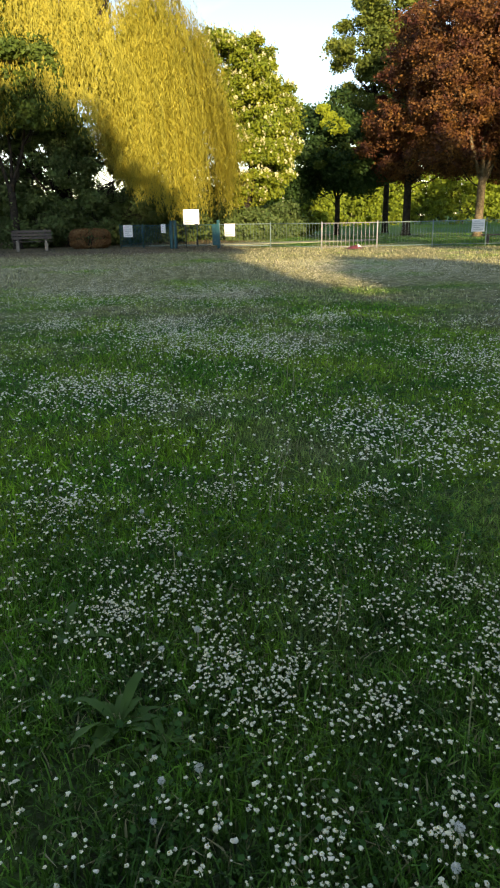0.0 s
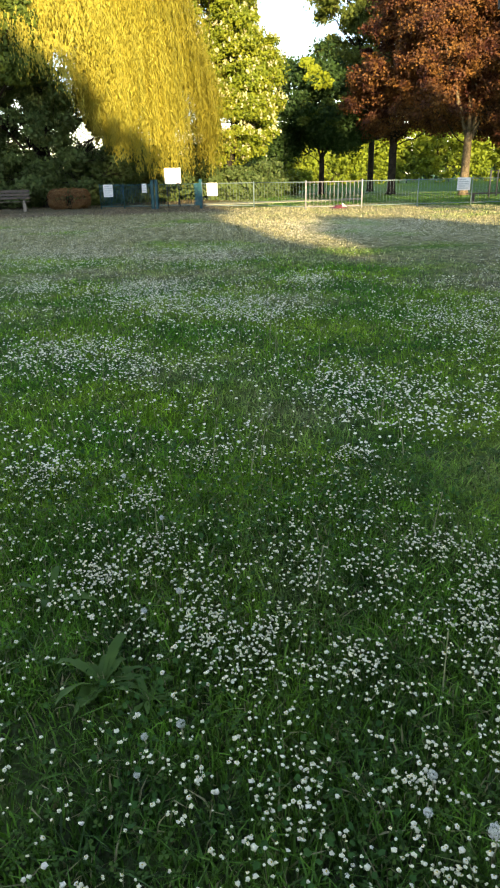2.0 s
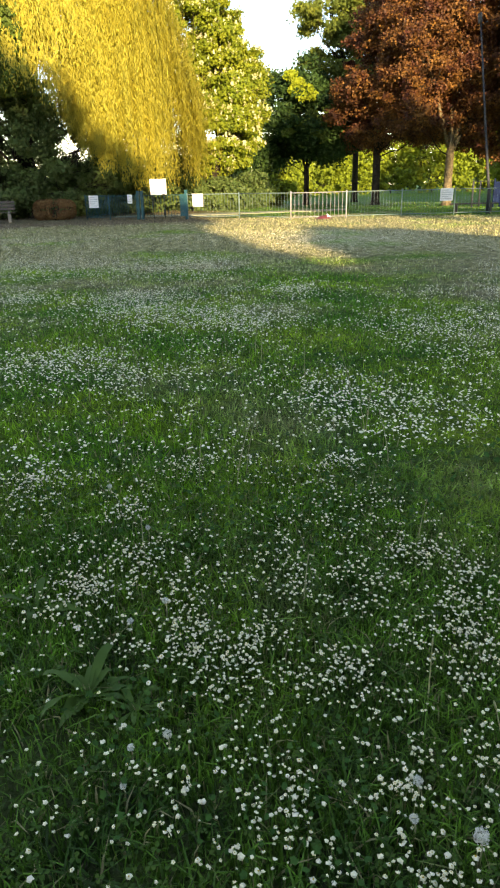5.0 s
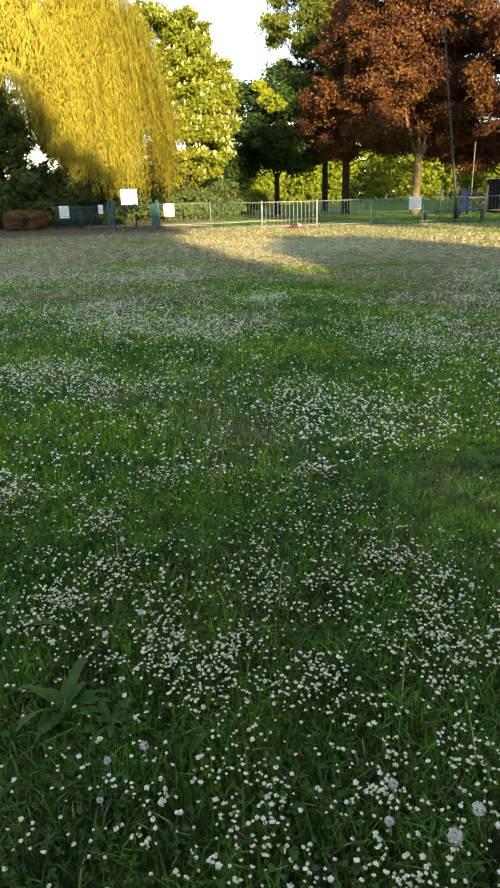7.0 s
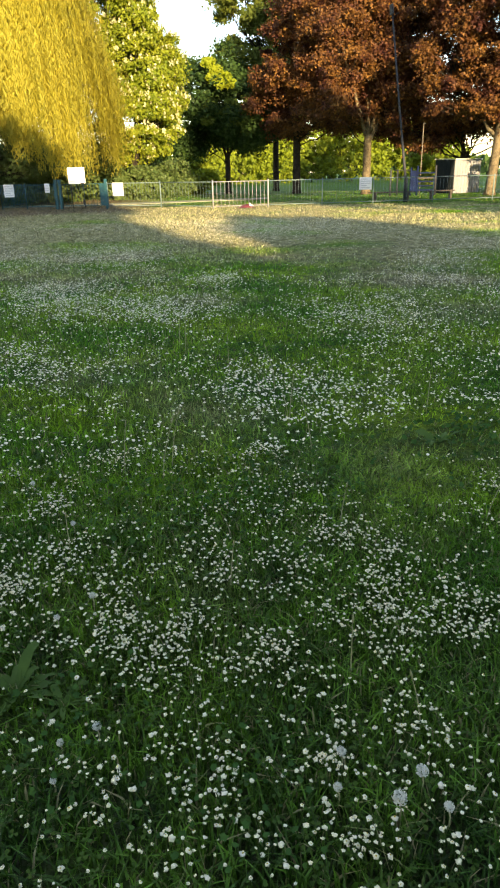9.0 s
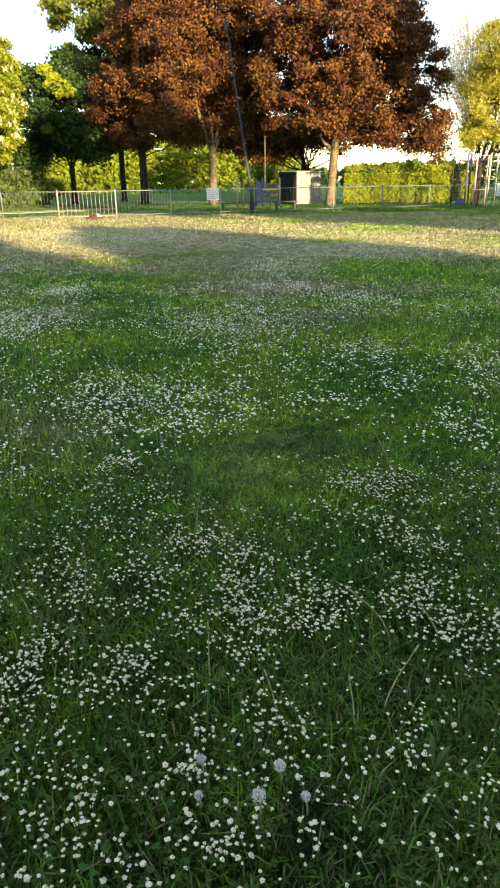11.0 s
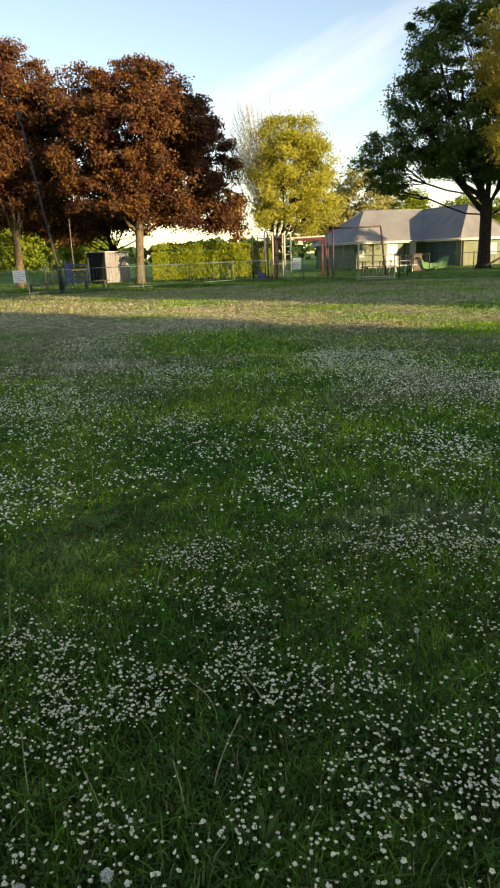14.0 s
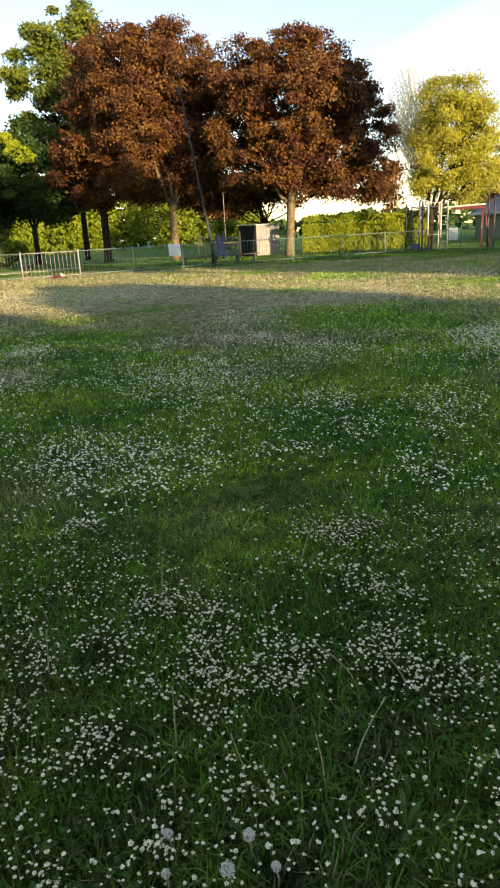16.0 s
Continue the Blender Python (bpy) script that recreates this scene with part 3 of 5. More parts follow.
def daisies(name, label, at, size, sides, tall):
    """White flower heads on thin stalks, the nearer ones cupped with a raised middle."""
    n = len(at)
    s = size * np.clip(np.exp(RNG.normal(-0.04, 0.24, n)), 0.5, 1.6)
    z = tall * RNG.uniform(0.5, 1.4, n)
    lean = unit(np.column_stack([RNG.normal(0, 0.27, (n, 2)) + [0.06, -0.08], np.ones(n)]))
    side = unit(np.cross(lean, [0.0, 1.0, 0.05]))
    other = np.cross(lean, side)
    mid = np.column_stack([at, z])
    rim = []
    for k in range(sides):
        a = 2 * np.pi * k / sides
        r = (s * RNG.uniform(0.4, 0.56, n) * ((1.1 if k % 2 else 0.86) if sides > 5 else 1.0))[:, None]
        rim.append(mid + (side * np.cos(a) + other * np.sin(a)) * r + lean * (s * RNG.uniform(-0.12, 0.2, n))[:, None])
    top = mid + lean * (s * RNG.uniform(0.12, 0.4, n))[:, None]
    low = mid - lean * (s * 0.35)[:, None]
    v = np.stack([top, low, *rim], 1).reshape(-1, 3)
    w = sides + 2
    q = np.arange(n)[:, None] * w
    cap = [q + np.array([[0, 2 + k, 2 + (k + 1) % sides]]) for k in range(sides)]
    if sides == 3:
        cap = [q + np.array([[2, 3, 4]])]
    cup = [q + np.array([[1, 2 + (k + 1) % sides, 2 + k]]) for k in range(sides)] if sides > 5 else []
    me = mesh_of(name, v, np.concatenate(cap + cup))
    me.materials.append(PETAL)
    ob = tagged(new(name, me), label, "flowers", kind="stuff")
    if sides > 5:
        root = np.column_stack([at + RNG.normal(0, 0.012, (n, 2)), np.full(n, -0.02)])
        w2 = np.array([0.0012, 0.0004, 0.0])
        v = np.stack([root - w2, root + w2, mid + w2 - lean * (s * 0.3)[:, None], mid - w2 - lean * (s * 0.3)[:, None]], 1).reshape(-1, 3)
        part("stalks", mesh_of("stalks", v, np.arange(4 * n).reshape(n, 4)), CLOVER, ob, "thin green flower stalks")
        c = top + lean * 0.0006
        r = (s * 0.17)[:, None]
        v = np.stack([c + lean * r * 0.5, *[c - lean * r * 0.7 + (side * np.cos(a) + other * np.sin(a)) * r for a in (0, 1.57, 3.14, 4.71)]], 1).reshape(-1, 3)
        q = np.arange(n)[:, None] * 5
        few = RNG.random(n) < 0.45
        part("flower_middles", mesh_of("flower_middles", v, np.concatenate([(q + np.array([[0, 1 + k, 1 + (k + 1) % 4]]))[few] for k in range(4)])), YOLK, ob, "yellow flower middles")
    return ob


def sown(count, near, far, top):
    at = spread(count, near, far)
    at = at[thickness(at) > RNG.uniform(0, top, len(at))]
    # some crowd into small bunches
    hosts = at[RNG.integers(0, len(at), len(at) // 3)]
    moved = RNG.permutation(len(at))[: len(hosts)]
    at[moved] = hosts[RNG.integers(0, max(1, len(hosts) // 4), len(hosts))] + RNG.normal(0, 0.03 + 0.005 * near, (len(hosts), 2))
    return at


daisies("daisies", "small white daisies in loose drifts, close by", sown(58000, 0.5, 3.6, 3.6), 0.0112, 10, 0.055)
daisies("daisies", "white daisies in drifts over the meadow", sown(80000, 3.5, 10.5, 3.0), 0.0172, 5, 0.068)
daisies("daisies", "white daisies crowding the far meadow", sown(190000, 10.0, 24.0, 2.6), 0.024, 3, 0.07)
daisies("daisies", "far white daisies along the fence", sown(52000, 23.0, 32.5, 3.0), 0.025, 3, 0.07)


def stalk(at, tall, lean, way):
    """A dry seed stalk with a bent tip."""
    ob = thing("dry_grass_stalk", "tall straw-coloured dry grass stalk in the meadow", "grass", (*at, 0), 0, "dry stalks")
    a = radians(way)
    pts = [(math.cos(a) * lean * (k / 5) ** 1.8, math.sin(a) * lean * (k / 5) ** 1.8, -0.02 + tall * (k / 5) * (1 - 0.06 * k / 5)) for k in range(6)]
    stem = part("stem", tube(pts, [0.003, 0.0028, 0.0025, 0.0022, 0.0018, 0.0012], 5), STRAW, ob)
    end = Vector(pts[-1])
    tip = end + (Vector(pts[-1]) - Vector(pts[-2])).normalized() * tall * 0.16
    part("seed_head", tube([end, end.lerp(tip, 0.35), end.lerp(tip, 0.75), tip], [0.0016, 0.0036, 0.003, 0.0008], 5), STRAW, stem, "dry seed head")


for at, tall, lean, way in (
    ((0.14, 3.28), 0.3, 0.14, 60), ((0.2, 3.4), 0.34, 0.05, 20), ((0.95, 1.28), 0.17, 0.03, 100), ((0.62, 1.62), 0.2, 0.05, 70), ((1.06, 1.3), 0.2, 0.11, 10),
    ((0.33, 2.2), 0.2, 0.02, 40), ((0.75, 1.38), 0.18, 0.04, 120), ((-0.85, 4.9), 0.28, 0.03, 80), ((-0.5, 5.3), 0.3, 0.05, 140), ((0.5, 6.3), 0.3, 0.04, 60),
    ((1.28, 1.6), 0.2, 0.13, 150), ((1.42, 1.5), 0.2, 0.12, 130), ((2.05, 2.75), 0.25, 0.1, 120), ((3.0, 3.2), 0.28, 0.12, 110), ((1.9, 3.9), 0.25, 0.08, 60),
    ((-0.3, 2.6), 0.18, 0.04, 95), ((0.8, 5.2), 0.3, 0.04, 90), ((-0.2, 5.0), 0.26, 0.03, 100), ((0.9, 2.6), 0.2, 0.03, 30), ((4.1, 4.2), 0.3, 0.06, 75),
):
    stalk(at, tall, lean, way)
# more of them, thickest in the dry stretch ahead
stems = np.random.default_rng(23)
for k in range(46):
    spot = stems.normal((-0.6, 6.2), (1.5, 1.9)) if k < 30 else stems.uniform((0.3, 1.6), (4.6, 6.5))
    if spot[1] > 1.4 and -0.3 * spot[1] < spot[0]:
        stalk(tuple(spot), stems.uniform(0.2, 0.36), stems.uniform(0.02, 0.14), stems.uniform(0, 360))


def clock(at, tall, size):
    """A ripe dandelion head: a loose ball of fluff on a stalk."""
    ob = thing("dandelion", "ripe white dandelion clock on a pale stalk", "flower", (*at, 0), 0, "dandelions")
    stem = part("stem", tube([(0, 0, -0.02), (0.004, 0.002, tall * 0.6), (0.0, 0.006, tall)], [0.003, 0.0025, 0.002], 6), STRAW, ob)
    d = unit(RNG.normal(0, 1, (260, 3)))
    p = d * (size * 0.5 * RNG.uniform(0.55, 1.0, 260))[:, None] + (0, 0.006, tall + size * 0.3)
    part("fluff", leaf_mesh("fluff", p, d, size * 0.22, size * 0.1), FLUFF, stem, "greyish white seed fluff")


for x, y, h, s in ((0.57, 1.1, 0.1, 0.05), (0.66, 1.17, 0.09, 0.042), (0.68, 1.06, 0.09, 0.034), (0.48, 1.28, 0.08, 0.036), (0.44, 1.18, 0.07, 0.032), (-0.16, 1.51, 0.07, 0.034), (-0.26, 1.48, 0.06, 0.028), (-0.27, 1.36, 0.05, 0.024),
                   (-0.19, 2.16, 0.08, 0.032), (-0.31, 2.06, 0.07, 0.028), (-0.29, 2.75, 0.08, 0.03), (-0.51, 3.21, 0.09, 0.034), (1.75, 0.79, 0.08, 0.034), (2.12, 1.4, 0.09, 0.03), (4.18, 2.59, 0.1, 0.036)):
    clock((x, y), h * 0.7, s * 0.78)


def dock_plant(at, reach, leaves, turn):
    """A rosette of long broad leaves that rise, arch and taper."""
    ob = thing("dock_plant", "broad-leaved dark green dock growing in the grass", "plant", (*at, 0), turn, "docks")
    for k in range(leaves):
        a = 2 * math.pi * k / leaves + RNG.uniform(-0.3, 0.3)
        long, wide, rise = reach * RNG.uniform(0.5, 1.25), reach * RNG.uniform(0.11, 0.21), RNG.uniform(0.15, 0.85)
        roll = RNG.uniform(-0.6, 0.6)
        a += RNG.uniform(-0.5, 0.5)
        bm = bmesh.new()
        rows = []
        for i in range(8):
            u = i / 7
            r, z = long * u * (1 - 0.15 * u), long * rise * math.sin(u * 2.2) * 0.62
            w = wide * (math.sin(math.pi * min(1, u * 0.93 + 0.07)) ** 0.75) * (0.25 if i == 0 else 0.5)
            wave = 0.12 * wide * math.sin(i * 2.1 + k)
            c, s = Vector((math.cos(a), math.sin(a), 0)), Vector((-math.sin(a), math.cos(a), 0))
            rows.append([bm.verts.new(c * r + s * w + Vector((0, 0, z + wave + w * (0.3 + roll)))), bm.verts.new(c * r + Vector((0, 0, z))), bm.verts.new(c * r - s * w + Vector((0, 0, z - wave + w * (0.3 - roll))))])
        for p, q in zip(rows, rows[1:]):
            for j in (0, 1):
                f = bm.faces.new((p[j], p[j + 1], q[j + 1], q[j]))
                f.smooth = True
        part("leaf", bm, DOCK, ob)


dock_plant((-0.42, 1.76), 0.19, 13, 10)
dock_plant((-0.27, 1.68), 0.14, 8, 70)
dock_plant((-0.68, 2.25), 0.2, 7, 50)
dock_plant((1.75, 3.4), 0.2, 8, 80)
dock_plant((1.05, 1.05), 0.11, 8, 20)

# ---- trees ----


def limb(points, thick, thin, sides=6, bm=None):
    n = len(points) - 1
    return tube(points, [thick + (thin - thick) * k / n for k in range(n + 1)], sides, bm)


def arch(a, b, sag, jag, steps=5):
    """A bowed, slightly crooked line from a to b."""
    a, b = Vector(a), Vector(b)
    out = []
    for k in range(steps + 1):
        u = k / steps
        p = a.lerp(b, u) + Vector((0, 0, sag * math.sin(math.pi * u)))
        if 0 < k < steps:
            p += Vector(RNG.normal(0, jag, 3))
        out.append(p)
    return out


def tree(name, label, at, trunk, fork, lobes, leaf, count, size=(0.2, 0.15), clump=1.0, bark=BARK, gaps=0.0, lean=(0.0, 0.0), flowers=0, category="tree", bare=0.35, droop=0.1):
    """A trunk, limbs to each lobe of the crown, and a crown of leaf clumps. lobes: x y z rx ry rz, from the foot."""
    ob = thing(name, label, category, (*at, 0), 0, "trees")
    top = Vector((lean[0], lean[1], fork))
    part("trunk", tube([(0, 0, -0.1), (lean[0] * 0.05, 0, trunk * 0.8), (lean[0] * 0.3, lean[1] * 0.3, fork * 0.4), (lean[0] * 0.75, lean[1] * 0.75, fork * 0.8), top],
                       [trunk * 1.45, trunk * 1.08, trunk * 0.95, trunk * 0.92, trunk * 0.8], 12), bark, ob)
    spots, outs, clumps = [], [], []
    area = sum((l[3] * l[4] * l[5]) ** (2 / 3) for l in lobes)
    for x, y, z, rx, ry, rz in lobes:
        share = (rx * ry * rz) ** (2 / 3) / area
        k = max(3, int(5.6 * (rx * ry * rz) ** (2 / 3) / clump**2))
        d = unit(RNG.normal(0, 1, (k, 3)))
        r = RNG.uniform(0.2, 1.0, k)[:, None] ** 0.33
        c = np.array([x, y, z]) + d * r * np.array([rx, ry, rz])
        c = c[RNG.random(k) > gaps]
        d = d[: len(c)]
        clumps.append((Vector((x, y, z)), c))
        per = max(4, int(count * share / max(1, len(c))))
        for cc in c:
            far = unit((cc - (x, y, z))[None] / np.array([rx, ry, rz]))[0]
            m = int(per * RNG.uniform(0.5, 1.5))
            e = unit(RNG.normal(0, 1, (m, 3)))
            rr = clump * RNG.uniform(0.5, 1.4)
            spread_out = np.clip(RNG.normal(0, 0.46, (m, 3)), -0.9, 0.9) * rr * (1, 1, 0.6)
            spots.append(cc + spread_out - (0, 0, 0.12) * (spread_out**2).sum(1, keepdims=True))
            outs.append(e * 0.5 + far * 0.5 + (0, 0, 0.35))
    for mid, c in clumps:
        if category == "tree" and mid.z < fork + 0.6:
            continue
        start = top
        drop = RNG.uniform(0.05, 0.28) * fork
        line = arch(start - Vector((lean[0] * drop / fork, lean[1] * drop / fork, drop)), mid, -0.06 * (mid - start).length, 0.12)
        thick = 0.48 if mid.z > fork + 3.2 else 0.13
        bm = limb(line, trunk * thick, min(0.06, trunk * 0.14), 7)
        twigs = bmesh.new()
        for cc in c[:: max(1, int(len(c) / 26))]:
            frm = line[3 if RNG.random() < 0.5 else 5]
            limb(arch(frm, Vector(cc), -0.05 * (Vector(cc) - frm).length, 0.1, 4), min(0.035, trunk * 0.14), 0.01, 4, twigs)
        part("twig_spray", twigs, BARK if bark is BARK_SUNLIT else bark, part("limb", bm, BARK if bark is BARK_SUNLIT and thick < 0.3 else bark, ob))
    spots, outs = np.concatenate(spots), np.concatenate(outs)
    crown = part("crown", leaf_mesh("crown", spots, outs, size[0], size[1], droop, True), leaf, ob)
    if flowers:
        pick = RNG.choice(len(spots), flowers, replace=False)
        d = unit(outs[pick])
        p = np.repeat(spots[pick] + d * 0.2, 7, 0) + np.column_stack([RNG.normal(0, 0.035, (flowers * 7, 2)), np.tile(np.linspace(-0.02, 0.19, 7), flowers)])
        part("blossom", leaf_mesh("blossom", p, RNG.normal(0, 1, (len(p), 3)), 0.14, 0.12), BLOSSOM, crown, "upright creamy white flower candles")
    return ob


def fan(way, rows):
    """Crown lobes side by side along a line: how far along, how high, half width, half height."""
    c, s = math.cos(radians(way)), math.sin(radians(way))
    return [(c * a, s * a, z, r, r * 0.9, h) for a, z, r, h in rows]


# copper-leaved maples behind the fence
tree("copper_maple", "dark copper maple, broad dense crown, shaded trunk", (13.6, 53.3), 0.3, 4.3,
     [(1.0, -1.0, 8.6, 4.2, 4.0, 3.6), (-0.6, 0.5, 7.0, 2.9, 3.0, 1.8), (1.8, 0, 12.3, 4.1, 3.8, 3.4), (2.6, -1.4, 7.2, 3.2, 3.0, 1.8), (0.8, 0, 5.2, 3.2, 3.0, 1.2), (4.2, 0, 5.3, 2.6, 2.4, 1.2)], COPPER, 118000, (0.158, 0.152), 0.9, gaps=0.28)
tree("copper_maple", "copper maple with a sunlit trunk and rusty leaves", (17.2, 48.0), 0.29, 3.9,
     [(0.2, 0, 10.2, 4.4, 4.0, 4.3), (1.0, 0.5, 8.4, 3.6, 3.4, 3.4), (0.0, 0, 12.2, 3.4, 3.2, 3.2), (2.6, 0.4, 9.8, 2.2, 2.2, 3.0), (-2.2, -0.6, 9.2, 3.2, 3.0, 3.0), (1.6, 0, 6.2, 2.4, 2.4, 1.6), (2.0, 0, 11.8, 2.3, 2.3, 2.4), (-2.6, 0, 12.2, 2.5, 2.4, 2.4), (0.3, 0.3, 5.2, 3.2, 3.0, 1.2), (-2.6, 0, 5.8, 2.4, 2.4, 1.4)], COPPER, 138000, (0.152, 0.146), 0.85, BARK_SUNLIT, gaps=0.24)
tree("copper_maple", "wide copper maple with a pale leaning trunk", (22.3, 40.3), 0.28, 4.2,
     fan(-29, [(0.6, 9.8, 4.3, 3.1), (0.3, 11.5, 2.4, 2.2), (-2.5, 10.6, 2.1, 2.1), (3.4, 9.4, 2.5, 2.0), (4.9, 7.2, 2.0, 2.2), (5.5, 4.9, 1.5, 1.6), (-2.6, 7.6, 2.1, 2.2), (0.8, 8.3, 3.6, 2.8), (3.0, 5.8, 2.2, 1.6), (-2.5, 5.4, 1.8, 1.2), (0.6, 6.0, 2.2, 1.4), (1.8, 10.6, 2.2, 1.9), (6.0, 3.9, 0.9, 0.8), (-0.2, 5.0, 1.8, 0.9), (4.4, 4.3, 1.5, 0.9), (2.8, 4.6, 1.3, 0.7), (3.4, 4.0, 1.3, 0.6), (5.4, 3.8, 1.1, 0.7), (6.2, 3.3, 0.8, 0.7), (1.5, 4.0, 1.0, 0.6)]),
     COPPER, 165000, (0.145, 0.14), 0.7, BARK_SUNLIT, gaps=0.24, lean=(0.3, 0.0))
tree("copper_maple", "dark copper maple standing in shade behind", (24.2, 47.6), 0.36, 2.6,
     [(-0.6, 0, 7.6, 4.4, 3.4, 3.4), (-2.5, 0.6, 5.4, 2.4, 2.2, 1.4), (2.4, 0, 5.4, 2.4, 2.2, 1.5), (-1.2, 0, 4.4, 3.0, 2.4, 1.1), (-4.6, 1.5, 5.0, 2.6, 2.2, 1.6), (5.2, -1.5, 5.6, 2.4, 2.2, 1.5), (-3.4, 0, 3.9, 2.4, 2.2, 1.1), (0.6, 0, 3.8, 2.0, 2.0, 0.9)], COPPER, 30000, (0.2, 0.19), 0.9, gaps=0.42)
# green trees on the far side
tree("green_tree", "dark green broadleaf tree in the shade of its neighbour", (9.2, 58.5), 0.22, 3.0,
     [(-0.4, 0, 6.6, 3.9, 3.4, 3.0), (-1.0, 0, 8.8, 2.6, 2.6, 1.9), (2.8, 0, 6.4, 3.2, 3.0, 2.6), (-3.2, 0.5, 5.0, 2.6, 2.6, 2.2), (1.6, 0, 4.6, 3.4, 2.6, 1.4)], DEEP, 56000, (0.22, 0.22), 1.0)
dark = [o for o in bpy.data.objects if o.name.startswith("green_tree")][-1]
# tufts where sun strikes the dark crown: light put into lighter leaf colours
for label, leaf, tufts in (("leaves coloured lime for sunlight", LIME, ((-1.7, 9.0), (-1.1, 8.5), (-0.5, 8.1), (-1.4, 8.0), (-0.8, 7.6), (-0.2, 7.7))),
                           ("leaves coloured mid green for fainter sunlight", MID, ((-1.6, 6.2), (-0.9, 5.8), (-0.1, 6.4), (0.6, 6.0), (-1.9, 5.2), (0.2, 5.1), (1.2, 6.7)))):
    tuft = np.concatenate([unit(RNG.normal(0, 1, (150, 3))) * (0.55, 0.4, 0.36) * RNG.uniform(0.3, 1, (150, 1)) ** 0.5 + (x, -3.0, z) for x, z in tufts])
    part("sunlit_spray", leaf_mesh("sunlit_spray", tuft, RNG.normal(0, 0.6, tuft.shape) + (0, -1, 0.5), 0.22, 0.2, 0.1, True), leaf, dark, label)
tree("green_tree", "tall light green tree rising behind the copper maples", (14.2, 63.0), 0.26, 7.0,
     [(0.2, 0, 17.4, 3.2, 3.0, 3.0), (-2.4, 0, 14.8, 2.8, 2.6, 2.4), (1.6, 0, 14.0, 3.4, 3.0, 3.0), (-1.6, 0, 10.6, 3.0, 3.0, 2.2)], TALL, 48000, (0.23, 0.22), 1.0, gaps=0.15)
tree("chestnut_tree", "yellow-green horse chestnut covered in creamy flower candles", (1.6, 50.5), 0.2, 2.2,
     [(0.6, 0, 7.6, 2.4, 2.4, 2.9), (0.4, 0, 4.7, 2.6, 2.6, 2.4), (0.5, 0.2, 10.9, 1.9, 1.9, 1.9), (1.5, 0, 8.2, 2.0, 2.1, 2.2), (-1.6, 0.4, 8.6, 1.8, 1.8, 2.6), (-1.7, 0.2, 11.4, 1.9, 1.8, 1.8), (1.2, 0, 6.2, 2.4, 2.3, 1.6)], CHESTNUT, 90000, (0.165, 0.16), 0.7, flowers=1900)
golden = tree("golden_tree", "young golden-green tree, bare twigs on one side", (30.4, 36.2), 0.22, 2.4,
              fan(-40, [(0.9, 8.2, 1.9, 2.3), (2.3, 6.7, 1.8, 2.0), (2.1, 8.4, 1.4, 1.5), (3.0, 7.1, 1.2, 1.2), (2.9, 5.0, 1.4, 1.3), (0.6, 5.5, 2.1, 2.1), (-0.8, 5.6, 1.1, 1.6), (1.7, 3.8, 1.6, 0.8), (0.3, 8.8, 1.2, 1.6), (-0.3, 3.9, 1.3, 0.7)]), GOLD, 60000, (0.115, 0.1), 0.7, gaps=0.16)
for k in range(230):
    a, z = RNG.uniform(-3.2, 0.4), RNG.uniform(6.2, 11.3)
    twig = bmesh.new()
    a = max(a, -3.2 + max(0, z - 8.5) * 0.55)
    limb(arch((0.3 * a, -0.26 * a, RNG.uniform(3.6, 6.6)), (0.75 * a, -0.66 * a + RNG.normal(0, 0.6), z), -0.1, 0.06, 5), 0.021, 0.009, 4, twig)
    part("twig", twig, TWIGS, golden, "pale leafless twig")
buds = unit(RNG.normal(0, 1, (3000, 3))) * (1.5, 1.3, 2.8) * RNG.uniform(0.2, 1, (3000, 1)) + (-1.25, 1.1, 7.8)
part("bud_spray", leaf_mesh("bud_spray", buds, RNG.normal(0, 1, (3000, 3)), 0.1, 0.06), BUDS, golden, "pale opening buds")
tree("spreading_tree", "big dark green tree with heavy spreading limbs", (45.0, 30.05), 0.44, 4.8,
     fan(-56, [(0, 9.2, 4.2, 3.0), (-7.2, 8.0, 2.2, 1.8), (-4.2, 9.4, 2.8, 2.2), (-2.2, 13.2, 4.0, 2.8), (-5.4, 12.0, 2.0, 1.7), (-0.4, 17.6, 4.0, 2.8), (-4.0, 15.8, 2.0, 1.8), (2.6, 11.0, 4.0, 3.9), (-6.8, 6.5, 1.8, 0.9), (4.0, 6.0, 3.0, 1.9), (-2.5, 7.4, 2.6, 1.3), (-0.8, 7.4, 2.6, 1.5), (1.8, 7.2, 2.6, 1.7)]),
     SPREAD, 125000, (0.165, 0.155), 0.75, gaps=0.34)
bronze = tree("bronze_tree", "tall tree with thin golden young leaves and bare twigs", (42.6, 24.4), 0.3, 3.4,
              [(-0.4, 0.4, 7.2, 2.6, 2.6, 2.8), (-0.6, 0.8, 11.4, 3.0, 3.0, 3.2), (-0.2, 0.2, 16.0, 2.8, 2.8, 3.0), (0.6, -0.8, 9.0, 2.6, 2.6, 2.6), (-1.2, 1.8, 13.4, 2.2, 2.2, 3.4), (-1.0, 1.6, 9.0, 1.8, 1.8, 2.2)], BRONZE, 90000, (0.13, 0.1), 0.8, TWIGS, gaps=0.24)


